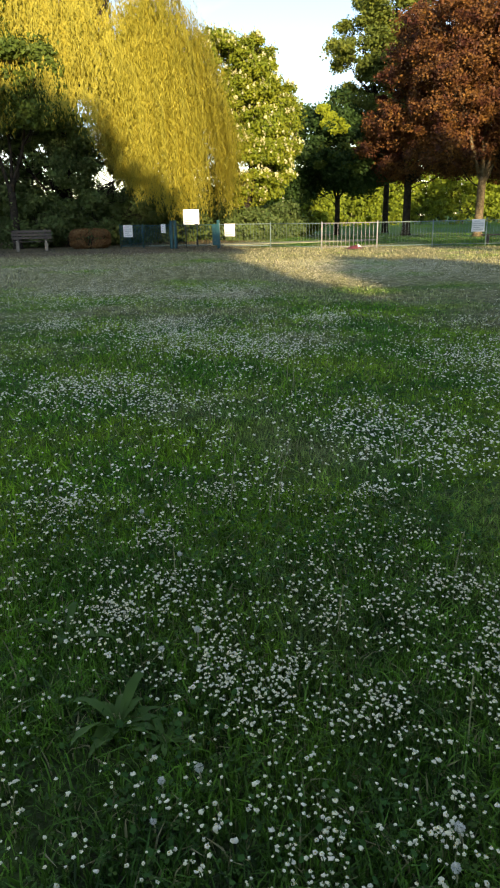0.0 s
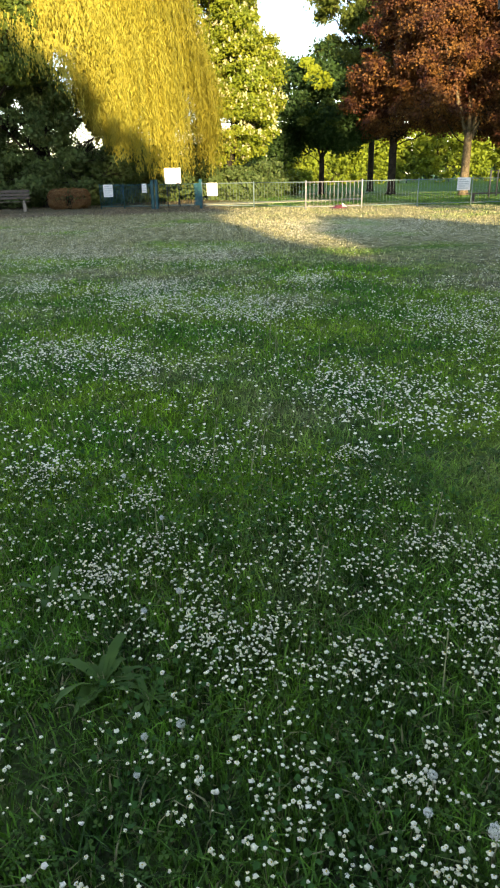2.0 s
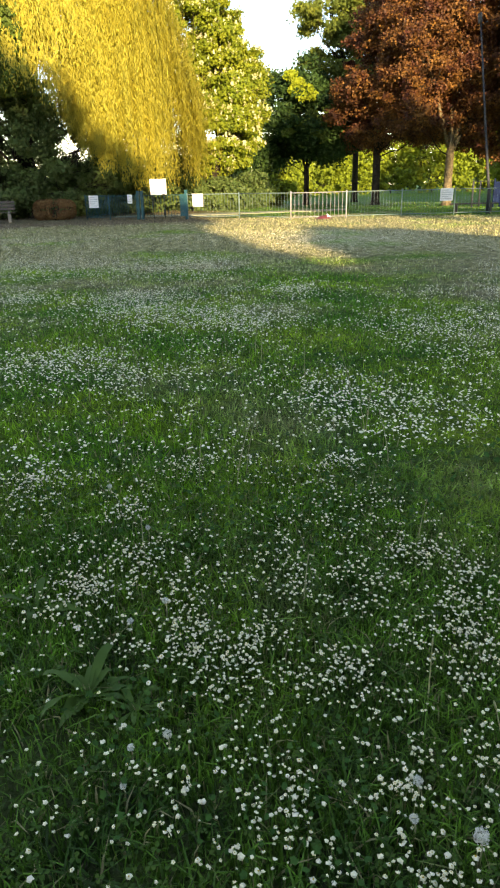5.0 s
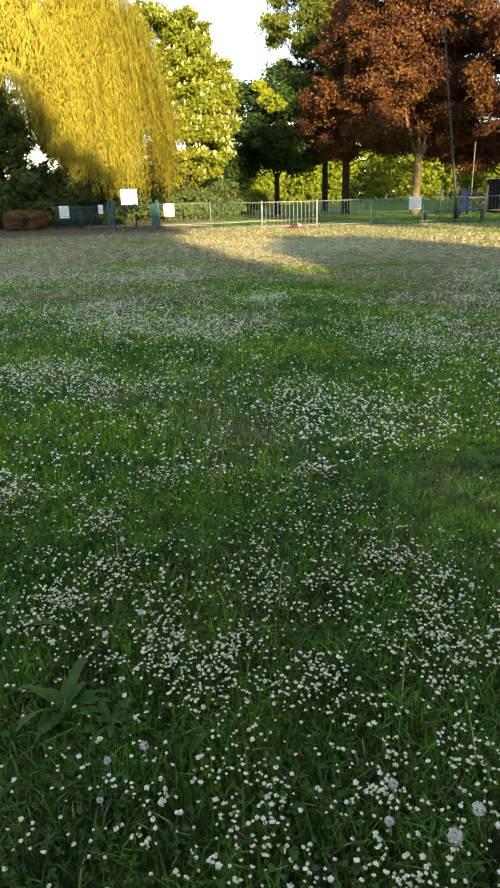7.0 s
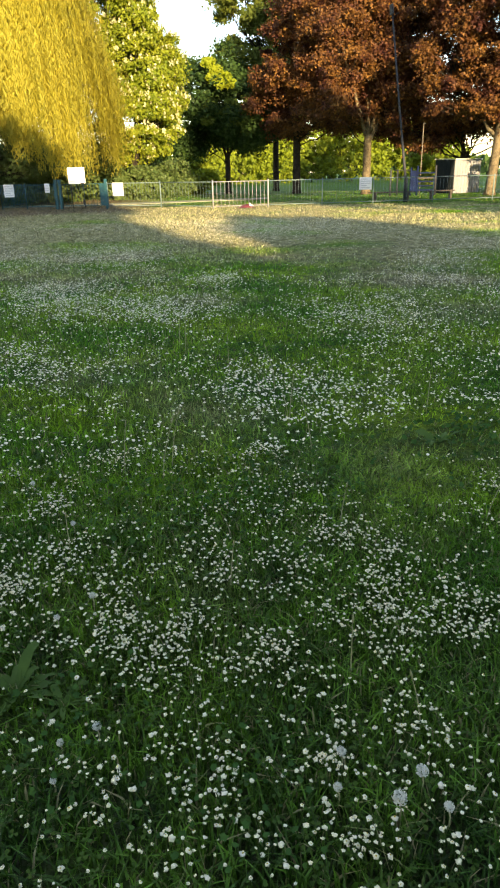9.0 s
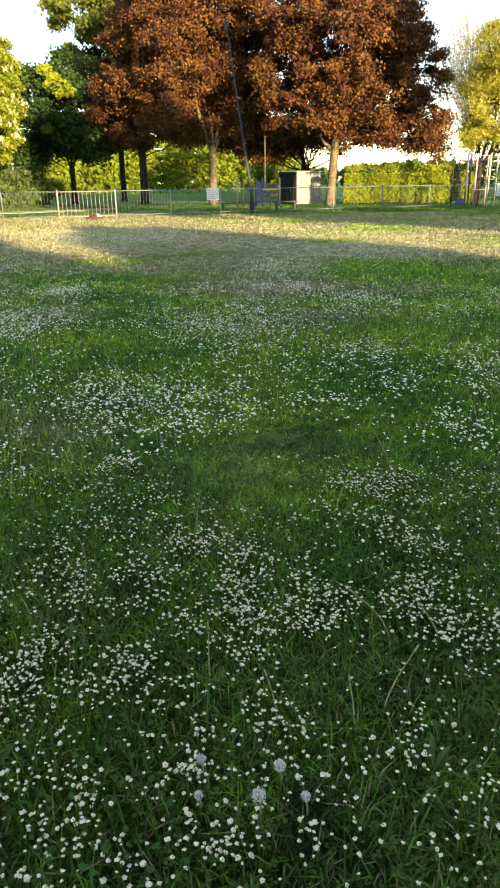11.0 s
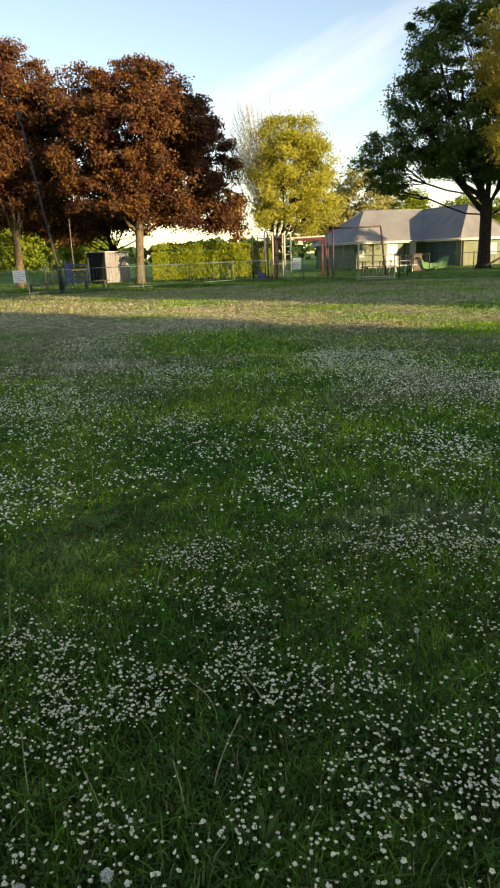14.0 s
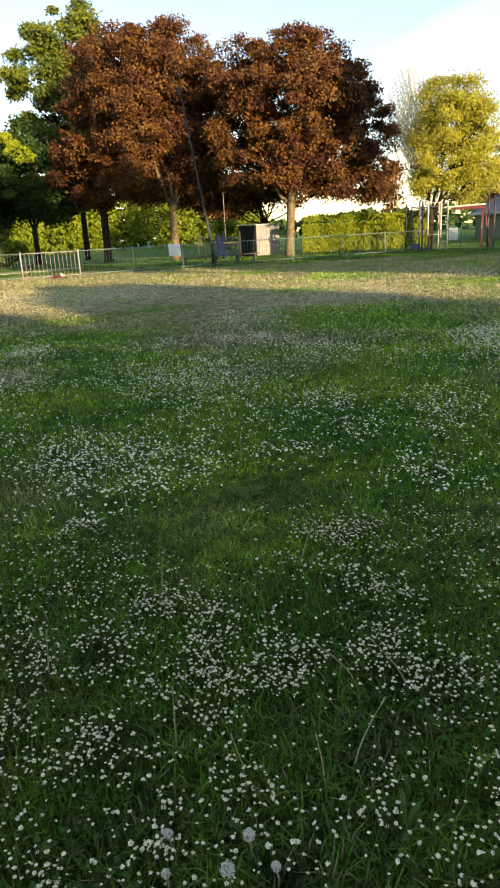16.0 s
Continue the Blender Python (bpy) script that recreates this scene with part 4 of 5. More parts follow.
def willow(at, height, reach, strands):
    """A weeping willow: limbs that arch up and out, and curtains of leafy strands that hang from them."""
    ob = thing("willow_tree", "large weeping willow with hanging yellow-green curtains", "tree", (*at, 0), 0, "trees")
    part("trunk", tube([(0, 0, -0.1), (0.1, 0, 1.0), (0.2, 0.1, 3.0), (0.1, 0, 5.0)], [0.85, 0.62, 0.55, 0.5], 12), BARK, ob)
    for k in range(22):
        a = 2 * math.pi * k / 22 + RNG.uniform(-0.2, 0.2)
        r = reach * RNG.uniform(0.25, 0.8)
        z = height * (0.98 - 0.42 * (r / reach) ** 2) * RNG.uniform(0.9, 1.02)
        end = Vector((math.cos(a) * r, math.sin(a) * r, z))
        line = arch((0.1, 0, 4.6), end, 1.6, 0.2, 6)
        part("limb", limb(line, 0.26, 0.05, 7), BARK, ob)
    spots = []
    for _ in range(strands // 20):
        # bunches of strands hang together, over the main crown and its lower shoulder
        dx, dy, tall, wide = (0.0, 0.0, height, reach) if RNG.random() < 0.54 else (7.1, -1.6, 14.4, 3.8)
        a, r = RNG.uniform(0, 2 * np.pi), wide * RNG.uniform(0, 1) ** 0.6
        top = np.array([dx + math.cos(a) * r, dy + math.sin(a) * r, tall * (1 - 0.5 * (r / wide) ** 2.2) * RNG.uniform(0.66, 1.0)])
        out = np.array([math.cos(a), math.sin(a), 0.0])
        drop = RNG.uniform(2.0, 6.5)
        for _ in range(20):
            p = top + RNG.normal(0, 1, 3) * (0.36, 0.36, 0.6)
            low = 1.2 + 1.3 * RNG.random() + 0.7 * waves(p[None, :2], 0.9, 31)[0] + min(5.6, max(0.0, 6.7 - p[0]) * 1.1) * (1.0 if p[0] > 1.8 else 0.85)
            if p[1] > 0 and p[0] < 6.4:
                low += 3.4
            long = min(drop * RNG.uniform(0.5, 1.2), p[2] - low)
            if long < 0.6 or p[2] - long > 15.2:
                continue
            m = int(long * 12.5)
            u = np.linspace(0, 1, m)[:, None]
            sway = RNG.normal(0, 0.16, 3) * (1, 1, 0)
            line = p + out * 0.6 * np.sin(u * 1.6) + sway * u**2 - np.array([0, 0, 1]) * (u * long - 0.5 * np.sin(u * 3.14))
            spots.append(line + RNG.normal(0, 0.055, (m, 3)))
    spots = np.concatenate(spots)
    n = len(spots)
    face = unit(np.column_stack([spots[:, 0], spots[:, 1], np.full(n, 1.0)]) * (1, 1, 0.5) + RNG.normal(0, 2.0, (n, 3)))
    axis = unit(np.column_stack([RNG.normal(0, 0.34, (n, 2)), -np.ones(n)]))
    wide = unit(np.cross(face, axis)) * (0.028 * RNG.uniform(0.7, 1.4, n))[:, None]
    half = axis * (0.12 * RNG.uniform(0.7, 1.4, n))[:, None]
    v = np.stack([spots - half - wide, spots - half * 0.8 + wide, spots + half], 1).reshape(-1, 3)
    part("curtain", mesh_of("curtain", v, np.arange(3 * n).reshape(n, 3)), WILLOW, ob, "hanging yellow-green leafy strands")
    return ob


willow((-10.6, 47.2), 18.3, 8.4, 10800)


def shrub(name, label, at, lobes, leaf, count, size=(0.2, 0.14), clump=0.7, group="shrubs", flowers=0):
    ob = tree(name, label, at, 0.07, 0.7, lobes, leaf, count, size, clump, category="shrub", flowers=flowers)
    ob["group"] = group
    return ob


# dark undergrowth under and beside the willow
for x, y, w, h in ((-14.5, 45, 3.4, 3.8), (-11.2, 42.6, 2.4, 2.6), (-8.2, 44.5, 2.8, 2.8), (-5.0, 48.5, 3.0, 3.0), (-17.5, 48, 4.2, 6.4), (-12.0, 52, 4.6, 4.4), (-1.4, 52.5, 2.8, 3.0), (2.8, 54.5, 2.6, 2.6), (1.9, 48.9, 1.5, 1.7), (-2.4, 50.8, 2.8, 5.4), (3.6, 52.5, 1.5, 1.8), (-6.5, 53, 4.2, 3.4)):
    shrub("shrub", "dense dark green shrub in deep shade", (x, y), [(0, 0, h * 0.6, w, w * 0.7, h * 0.6), (w * 0.5, 0.5, h * 0.4, w * 0.7, w * 0.6, h * 0.45), (-w * 0.5, 0.2, h * 0.45, w * 0.7, w * 0.6, h * 0.5)], SHADY, 10000, (0.21, 0.18), 0.7)
tree("green_tree", "mid green tree leaning in before the willow", (-12.1, 41.6), 0.24, 3.5,
     [(0.6, 0, 9.2, 2.4, 2.2, 2.4), (1.9, -0.6, 9.4, 1.6, 1.5, 1.5), (-1.6, 0, 11.0, 2.6, 2.4, 2.6), (2.0, -0.4, 7.4, 1.3, 1.3, 1.0)], MID, 38000, (0.21, 0.2), 0.9)
tree("dark_tree", "low dark tree with gappy foliage in shade", (-9.6, 43.4), 0.2, 1.8,
     [(-0.8, 0, 4.6, 3.0, 2.2, 1.9), (-3.0, 0, 6.9, 2.6, 2.2, 1.8), (0.6, 0, 6.2, 1.6, 1.6, 1.2), (2.8, 0.4, 3.6, 2.4, 1.8, 1.7), (-3.8, 0, 3.4, 2.4, 2, 1.6), (5.0, 0.8, 2.6, 1.5, 1.5, 1.2)], SHADY, 34000, (0.22, 0.18), 0.65, gaps=0.3)
# sunlit young trees behind the maples
for x, y, w, h in ((6.0, 59.5, 1.4, 1.6), (5.5, 104, 5.0, 7.6), (19, 110, 5, 8.4), (25, 111, 5.2, 10.0), (31, 112, 5.2, 10.5), (37, 110, 5.4, 10.8), (43, 111, 5.0, 11.0), (49, 109, 5.0, 10.5), (31.0, 66, 3.0, 4.2), (13.0, 107, 4.0, 7.0)):
    tree("young_tree", "bright green tree in the sun behind the maples", (x, y), 0.09, 1.2,
         [(0, 0, h * 0.22, w * 1.1, w * 0.8, h * 0.2), (0, 0, h * 0.62, w, w * 0.8, h * 0.42), (w * 0.5, 0, h * 0.5, w * 0.6, w * 0.6, h * 0.34), (-w * 0.5, 0, h * 0.5, w * 0.6, w * 0.6, h * 0.34)], FARLEAF, 8000, (0.46, 0.42) if y > 90 else (0.28, 0.26), 0.8)
# trees behind the building
for x, y, w, h in ((57.4, 53.8, 3.2, 10.0), (54.2, 57.0, 3.2, 9.8), (61.4, 50.6, 2.6, 7.6), (67, 46, 4.4, 7.0), (72, 40, 4.0, 6.4)):
    tree("far_tree", "light olive tree behind the building", (x, y), 0.25, 1.8,
         [(0, 0, h * 0.6, w, w, h * 0.4), (w * 0.5, -1, h * 0.5, w * 0.7, w * 0.6, h * 0.3)], OLIVE if x < 60 else FARLEAF, 14000, (0.24, 0.2), 0.8)


def hedge(a, b, tall, deep):
    """A clipped hedge: stems inside, leaves over all its faces."""
    ob = thing("hedge", "long sunlit yellow-green clipped hedge", "hedge", (*a, 0), math.degrees(math.atan2(b[1] - a[1], b[0] - a[0])))
    long = math.dist(a, b)
    bm = bmesh.new()
    for k in range(int(long / 0.45)):
        x = 0.2 + k * 0.45
        limb(arch((x, 0, -0.05), (x + RNG.normal(0, 0.15), RNG.normal(0, 0.15), tall * 0.9), 0, 0.05, 4), 0.03, 0.012, 5, bm)
    part("stems", bm, BARK, ob)
    n = int(long * tall * 620)
    p = np.stack([RNG.uniform(0, long, n), RNG.uniform(-0.5, 0.5, n) * deep, RNG.uniform(0.05, 1.0, n) * tall], 1)
    face = RNG.random(n)
    p[face < 0.6, 1] = -deep * 0.5
    p[(face > 0.6) & (face < 0.8), 2] = tall
    bulge = 0.14 * waves(p[:, [0, 2]], 2.6, 41) + 0.1 * waves(p[:, [0, 2]], 6.0, 42)
    p[:, 1] -= bulge * (face < 0.6) + RNG.normal(0, 0.07, n)
    p[:, 2] += (0.16 * waves(p[:, :2], 1.8, 43) + np.abs(RNG.normal(0, 0.1, n))) * (p[:, 2] > tall * 0.9)
    out = np.where((face < 0.6)[:, None], (0, -1, 0.3), (0, -0.8, 0.6))
    part("foliage", leaf_mesh("foliage", p, out, 0.16, 0.11), HEDGE, ob)


hedge((24.3, 42.1), (31.6, 37.9), 2.12, 1.1)

# ---- shade trees out of view, on the sunny side ----


def sunward(along, across):
    """A place so far towards the sun, and so far to its left."""
    w = SUN_WAY
    return (w.x * along + w.y * across, w.y * along - w.x * across)


# how far, how far aside, height of the fork, crown lobes
SHADERS = (
    (30, 4.4, 3.0, [(0, 0, 5.0, 6.4, 5.0, 5.0), (0, 0, 10.5, 6.4, 5.0, 5.0), (0.2, 0, 16.0, 4.8, 5.0, 4.8), (3.4, 0, 13.2, 4.0, 4.0, 4.7), (-5.0, 0, 17.2, 4.8, 5.0, 4.6), (-9, 0, 11.0, 5.0, 5.0, 5.0)]),
    (28, -0.6, 1.4, [(-0.6, 0, 3.2, 3.2, 2.9, 3.4), (0, 0, 8.0, 2.7, 2.6, 3.0), (0.5, 0, 10.2, 2.6, 2.6, 1.7)]),
    (30, -3.9, 1.2, [(0, 0, 3.2, 2.0, 2.0, 3.4), (0, 0, 5.2, 1.8, 1.8, 1.5), (1.5, 0, 6.0, 1.3, 1.3, 1.4), (0, 0, 11.6, 0.8, 0.8, 0.6)]),
    (30, -7.1, 1.6, [(0, 0, 3.0, 1.8, 1.8, 3.0), (0.3, 0, 7.2, 1.4, 1.4, 2.6)]),
    (30, -9.4, 1.6, [(0, 0, 3.0, 1.7, 1.7, 3.0), (0, 0, 7.0, 1.4, 1.4, 2.4)]),
    (30, -12.6, 1.4, [(0, 0, 2.4, 2.2, 2.2, 2.4), (-1.4, 0, 4.8, 0.8, 0.8, 1.6)]),
    (32, -15.6, 4.0, [(0, 0, 2.6, 2.0, 2.0, 2.4), (0, 0, 14.0, 1.4, 1.4, 2.6), (0, 0, 18.4, 1.5, 1.5, 3.2)]),
    (30, -20.4, 2.0, [(0, 0, 2.8, 3.0, 3.0, 3.0), (0, 0, 7.0, 2.8, 2.8, 3.0), (-0.6, 0, 10.2, 2.4, 2.4, 1.2), (0.0, 0, 16.6, 2.8, 2.8, 2.2)]),
    (30, -26.0, 2.0, [(0, 0, 2.8, 3.2, 3.2, 3.0), (0, 0, 7.4, 3.0, 3.0, 3.4)]),
    (30, -32.0, 2.0, [(0, 0, 2.8, 3.2, 3.2, 3.0), (0, 0, 7.4, 3.2, 3.2, 3.4)]),
    (32, -31.3, 4.0, [(0, 0, 19.0, 1.0, 1.0, 1.8), (0, 0, 22.0, 1.0, 1.0, 2.0)]),
    (30, -38.0, 2.0, [(0, 0, 2.8, 3.2, 3.2, 3.0), (0, 0, 7.0, 3.2, 3.2, 3.0)]),
    (30, -47.0, 3.0, [(0, 0, 6, 2.6, 2.6, 5.0), (0, 0, 12.0, 2.4, 2.4, 4.0)]),
)
RNG = np.random.default_rng(19)
for along, across, base, lobes in SHADERS:
    tree("shade_tree", "broad leafy tree that shades the meadow", sunward(along, across), 0.16, base, lobes, DEEP, 5200, (1.35, 1.35), 1.0)

# ---- fences, gates and signs ----


def fence(label, points, mat, tall=1.22, bars=17, skip=(), thin=0.0075):
    """Posts, two rails and upright bars from point to point."""
    ob = thing("fence", label, "fence", (*points[0], 0), 0, "park fences")
    o = Vector((*points[0], 0))
    post = tube([(0, 0, -0.1), (0, 0, tall), (0, 0, tall + 0.02)], [0.032, 0.032, 0.012], 8)
    me_post, me_bar = bpy.data.meshes.new("post"), bpy.data.meshes.new("bar")
    post.to_mesh(me_post)
    tube([(0, 0, 0.1), (0, 0, tall - 0.05)], thin, 5).to_mesh(me_bar)
    for k, p in enumerate(points):
        part("post", me_post, mat, ob).location = Vector((*p, 0)) - o
    for k, (a, b) in enumerate(zip(points, points[1:])):
        if k in skip:
            continue
        a, b = Vector((*a, 0)) - o, Vector((*b, 0)) - o
        for z in (0.1, tall - 0.06):
            part("rail", tube([a + Vector((0, 0, z)), b + Vector((0, 0, z))], 0.02, 6), mat, ob)
        for j in range(1, bars + 1):
            part("bar", me_bar, mat, ob).location = a.lerp(b, j / (bars + 1))
    return ob


fence("teal painted metal bar fence by the gate", [(-5.8, 39.3), (-4.5, 38.85), (-3.0, 38.2)], TEAL, bars=15, thin=0.011)
fence("grey-green metal bar fence along the playground", [(-0.32, 36.84), (2.28, 36.3), (4.45, 32.95), (7.1, 33.2), (9.8, 33.4), (12.4, 33.5), (15.6, 33.7), (18.9, 33.8), (21.9, 33.7), (25.0, 33.7), (27.6, 33.3)], RAIL, skip=(2,), thin=0.0045)
# this panel stands in the sun, which is put into its paler metal
fence("metal bar panel in the sun, coloured pale for it", [(4.45, 32.9), (7.1, 33.15)], PALE, bars=13, thin=0.009)
fence("dull metal bar fence round the play area", [(27.6, 33.3), (28.6, 31.4), (28.9, 29.2), (28.44, 26.8)], RAIL, bars=8, thin=0.0045)
fence("dark metal bar fence before the building", [(30.0, 25.2), (33.5, 27.5), (36.4, 29.6), (38.7, 30.0), (40.4, 27.7), (42.0, 25.3), (43.8, 22.6)], STEEL, tall=1.2, bars=8)
fence("teal fence running back beside the shrubs", [(-5.8, 39.3), (-5.6, 42.0), (-5.2, 44.6)], TEAL, bars=8)


def gate(a, b, leaves=2):
    """A low double gate of teal bars between stout square posts."""
    ob = thing("gate", "closed teal metal gate between stout square posts", "gate", (*a, 0), math.degrees(math.atan2(b[1] - a[1], b[0] - a[0])))
    w = math.dist(a, b)
    for x in (0.0, w * 0.04 + 0.12, w):
        part("gate_post", box((0.13, 0.13, 1.45), (x, 0, 0.66), bevel=0.012), TEAL, ob)
    left = 0.3
    for k in range(leaves):
        x0, x1 = left + k * (w - left) / leaves + 0.03, left + (k + 1) * (w - left) / leaves - 0.05
        leaf = part("gate_leaf", tube([(x0, 0, 0.14), (x1, 0, 0.14), (x1, 0, 1.16), (x0, 0, 1.16), (x0, 0, 0.14)], 0.02, 6), TEAL, ob)
        for j in range(1, 7):
            x = x0 + (x1 - x0) * j / 7
            part("bar", tube([(x, 0, 0.14), (x, 0, 1.16)], 0.009, 5), TEAL, leaf)
    part("latch", box((0.22, 0.05, 0.07), (left + (w - left) / 2, -0.05, 1.18), bevel=0.01), STEEL, ob, "dark metal latch")
    part("latch", box((0.07, 0.06, 0.3), (left + (w - left) / 2, -0.05, 0.32), bevel=0.01), STEEL, ob, "dark metal drop bolt")
    part("plate", box((0.42, 0.03, 1.05), (w - 0.1, -0.085, 0.66), bevel=0.006), TEAL, ob, "solid teal closing plate")


gate((-2.9, 38.15), (-0.38, 36.88))


def sign(at, w, h, z, turn, label, legs=False, lines=5):
    """A white board with rows of unreadable print, on the fence or on legs."""
    ob = thing("sign", label, "sign", (*at, 0), turn, "signs")
    board = part("board", box((w, 0.02, h), (0, 0, z), bevel=0.004), WHITE, ob)
    for k in range(lines):
        u = (k + 0.9) / (lines + 0.8)
        part("print", box((w * (0.78 if k % 3 else 0.5), 0.004, h * 0.05), (-w * (0.0 if k % 3 else 0.12), -0.0125, z + h * (0.5 - u)), bevel=0), PRINT, board)
    for x in ((-w * 0.36, w * 0.36) if legs else (-w * 0.3, w * 0.3)):
        if legs:
            part("leg", tube([(x, 0.035, -0.1), (x, 0.035, z + h * 0.45)], 0.025, 8), STEEL, ob)
        else:
            part("bracket", box((0.03, 0.03, h * 0.9), (x, 0.024, z), bevel=0.004), STEEL, ob)
    return ob


sign((-1.86, 39.0), 0.86, 0.78, 1.56, 3, "large white notice board with faint print on two dark legs", True, 6)
sign((-5.33, 39.04), 0.55, 0.62, 0.89, -19, "white notice with grey print on the teal fence")
sign((-3.34, 38.24), 0.27, 0.44, 0.99, -22, "narrow white notice on the teal fence", lines=3)
sign((0.2, 36.68), 0.55, 0.62, 0.88, -12, "white notice on the grey-green fence")
sign((11.95, 33.38), 0.6, 0.56, 0.93, -8, "white notice with faded print on the fence")
sign((28.35, 31.75), 0.5, 0.66, 0.9, -52, "white notice on the play area fence", lines=4)


def leaning_pole():
    ob = thing("lamp_pole", "tall dark steel pole that leans to one side", "pole", (14.35, 34.15, 0))
    part("shaft", tube([(0, 0, -0.1), (-0.02, 0.0, 0.9), (-0.5, 0.15, 4.2), (-1.08, 0.35, 8.5)], [0.085, 0.075, 0.05, 0.036], 10), STEEL, ob)
    part("base_collar", tube([(0, 0, -0.05), (-0.02, 0, 1.1), (-0.03, 0, 1.14)], [0.11, 0.1, 0.085], 10), STEEL, ob)
    part("head", box((0.1, 0.34, 0.42), (-1.1, 0.3, 8.35), (0, -7, 0), 0.03), STEEL, ob, "small dark lamp head")
    part("arm", tube([(-1.0, 0.32, 8.0), (-0.9, 0.2, 8.15), (-0.86, 0.0, 8.16)], 0.02, 6), STEEL, ob)


leaning_pole()


def arch_gate():
    a = Vector((28.44, 26.75, 0))
    ob = thing("entrance_gate", "cream metal gate with a tall post, in the sun", "gate", a, -48)
    part("tall_post", tube([(0, 0, -0.1), (0, 0, 1.9), (-0.05, 0, 2.0)], [0.045, 0.04, 0.025], 8), CREAM, ob)
    part("brace", tube([(0, 0, 1.75), (-0.22, 0, 2.05)], 0.02, 6), CREAM, ob)
    for z in (0.12, 1.25):
        part("rail", tube([(0, 0, z), (1.95, 0, z)], 0.025, 6), CREAM, ob)
    for k in range(1, 14):
        part("bar", tube([(k * 0.14, 0, 0.12), (k * 0.14, 0, 0.95)], 0.01, 5), CREAM, ob)
    part("rail", tube([(0, 0, 0.95), (1.95, 0, 0.95)], 0.016, 6), CREAM, ob)
    part("short_post", tube([(1.95, 0, -0.1), (1.95, 0, 1.27)], 0.035, 8), CREAM, ob)
    part("threshold", box((2.2, 0.3, 0.06), (0.95, 0, 0.02), bevel=0.01), PATHWAY, ob, "pale concrete threshold")


arch_gate()

# ---- playground ----


def climbing_frame():
    ob = thing("climbing_frame", "tall climbing frame of violet, pink and cream posts", "play equipment", (27.28, 34.7, 0), -40)
    for x, y, r, z, m in ((0.0, 0, 0.035, 2.7, STEEL), (0.78, 0.1, 0.045, 2.85, VIOLET), (0.95, 0.3, 0.045, 2.8, VIOLET), (1.28, 0.0, 0.045, 2.8, PINK), (1.5, -0.3, 0.03, 1.3, STEEL), (2.02, 0, 0.045, 2.75, CREAM), (2.4, 0, 0.045, 2.75, CREAM), (0.3, 0.9, 0.04, 2.6, VIOLET), (1.9, 0.9, 0.035, 2.6, PINK)):
        part("post", tube([(x, y, -0.1), (x, y, z), (x, y, z + 0.03)], [r, r, r * 0.5], 8), m, ob)
    for z in (0.45, 0.95, 1.45, 1.95, 2.4):
        part("rung", tube([(2.02, 0, z), (2.4, 0, z)], 0.018, 6), CREAM, ob)
    for z in (0.3, 0.75, 1.2):
        part("rung", tube([(0.0, 0, z), (0.78, 0.1, z)], 0.016, 6), STEEL, ob)
    for a, b, m in (((0, 0, 2.65), (0.78, 0.1, 2.65), VIOLET), ((0.95, 0.3, 2.65), (1.9, 0.9, 2.55), STEEL), ((0.78, 0.1, 2.75), (2.02, 0, 2.7), PINK), ((0, 0, 0.1), (1.5, -0.3, 0.1), STEEL), ((1.28, 0, 0.9), (2.02, 0, 0.9), PINK), ((0.3, 0.9, 2.5), (1.9, 0.9, 2.5), VIOLET), ((0.78, 0.1, 2.6), (0.3, 0.9, 2.5), VIOLET), ((2.4, 0, 2.65), (1.9, 0.9, 2.55), CREAM)):
        part("bar", tube([a, b], 0.02, 6), m, ob)
    part("base_panel", box((0.5, 0.04, 0.3), (0.5, 0.03, 0.25), bevel=0.01), VIOLET, ob, "dull violet base panel")


climbing_frame()


def shelter():
    ob = thing("play_shelter", "red-framed shelter with a thin pale flat roof", "shelter", (30.9, 36.0, 0), -42)
    part("roof", box((2.5, 1.7, 0.09), (1.55, 0.5, 2.5), (0, -1.5, 0), 0.02), FASCIA, ob, "thin pale roof panel")
    part("beam", box((1.9, 0.08, 0.16), (1.8, -0.25, 2.36), bevel=0.01), RED, ob)
    for x, lean in ((2.6, 0.0), (2.75, 0.35)):
        part("leg", tube([(x, -0.2, 2.4), (x + lean, -0.25, -0.1)], 0.045, 8), RED, ob)
    for x in (0.5, 2.7):
        part("leg", tube([(x, 1.2, 2.4), (x, 1.2, -0.1)], 0.05, 8), STEEL, ob)


shelter()


def swing_set():
    ob = thing("swing_set", "brown steel swing frame with two hanging seats", "swing", (29.7, 30.0, 0), -46)
    part("top_bar", tube([(0, 0, 2.85), (2.75, 0, 2.85)], 0.05, 8), BROWN, ob)
    for x, y, b in ((0, 0.02, -0.9), (0, -0.02, 0.9), (2.75, 0.02, -0.8), (2.75, -0.02, 0.8), (-0.32, 0, 0.0)):
        part("leg", tube([(x, y, 2.85 if x >= 0 else 2.95), (x + (0.35 if x > 1 else 0), b, -0.1)], 0.045, 8), BROWN, ob)
    for x in (0.8, 1.9):
        for s in (-0.2, 0.2):
            part("chain", tube([(x + s, 0, 2.82), (x + s, 0.05, 0.5)], 0.009, 5), STEEL, ob)
        part("seat", box((0.46, 0.18, 0.035), (x, 0.05, 0.48), bevel=0.012), STEEL, ob, "black rubber seat")


swing_set()


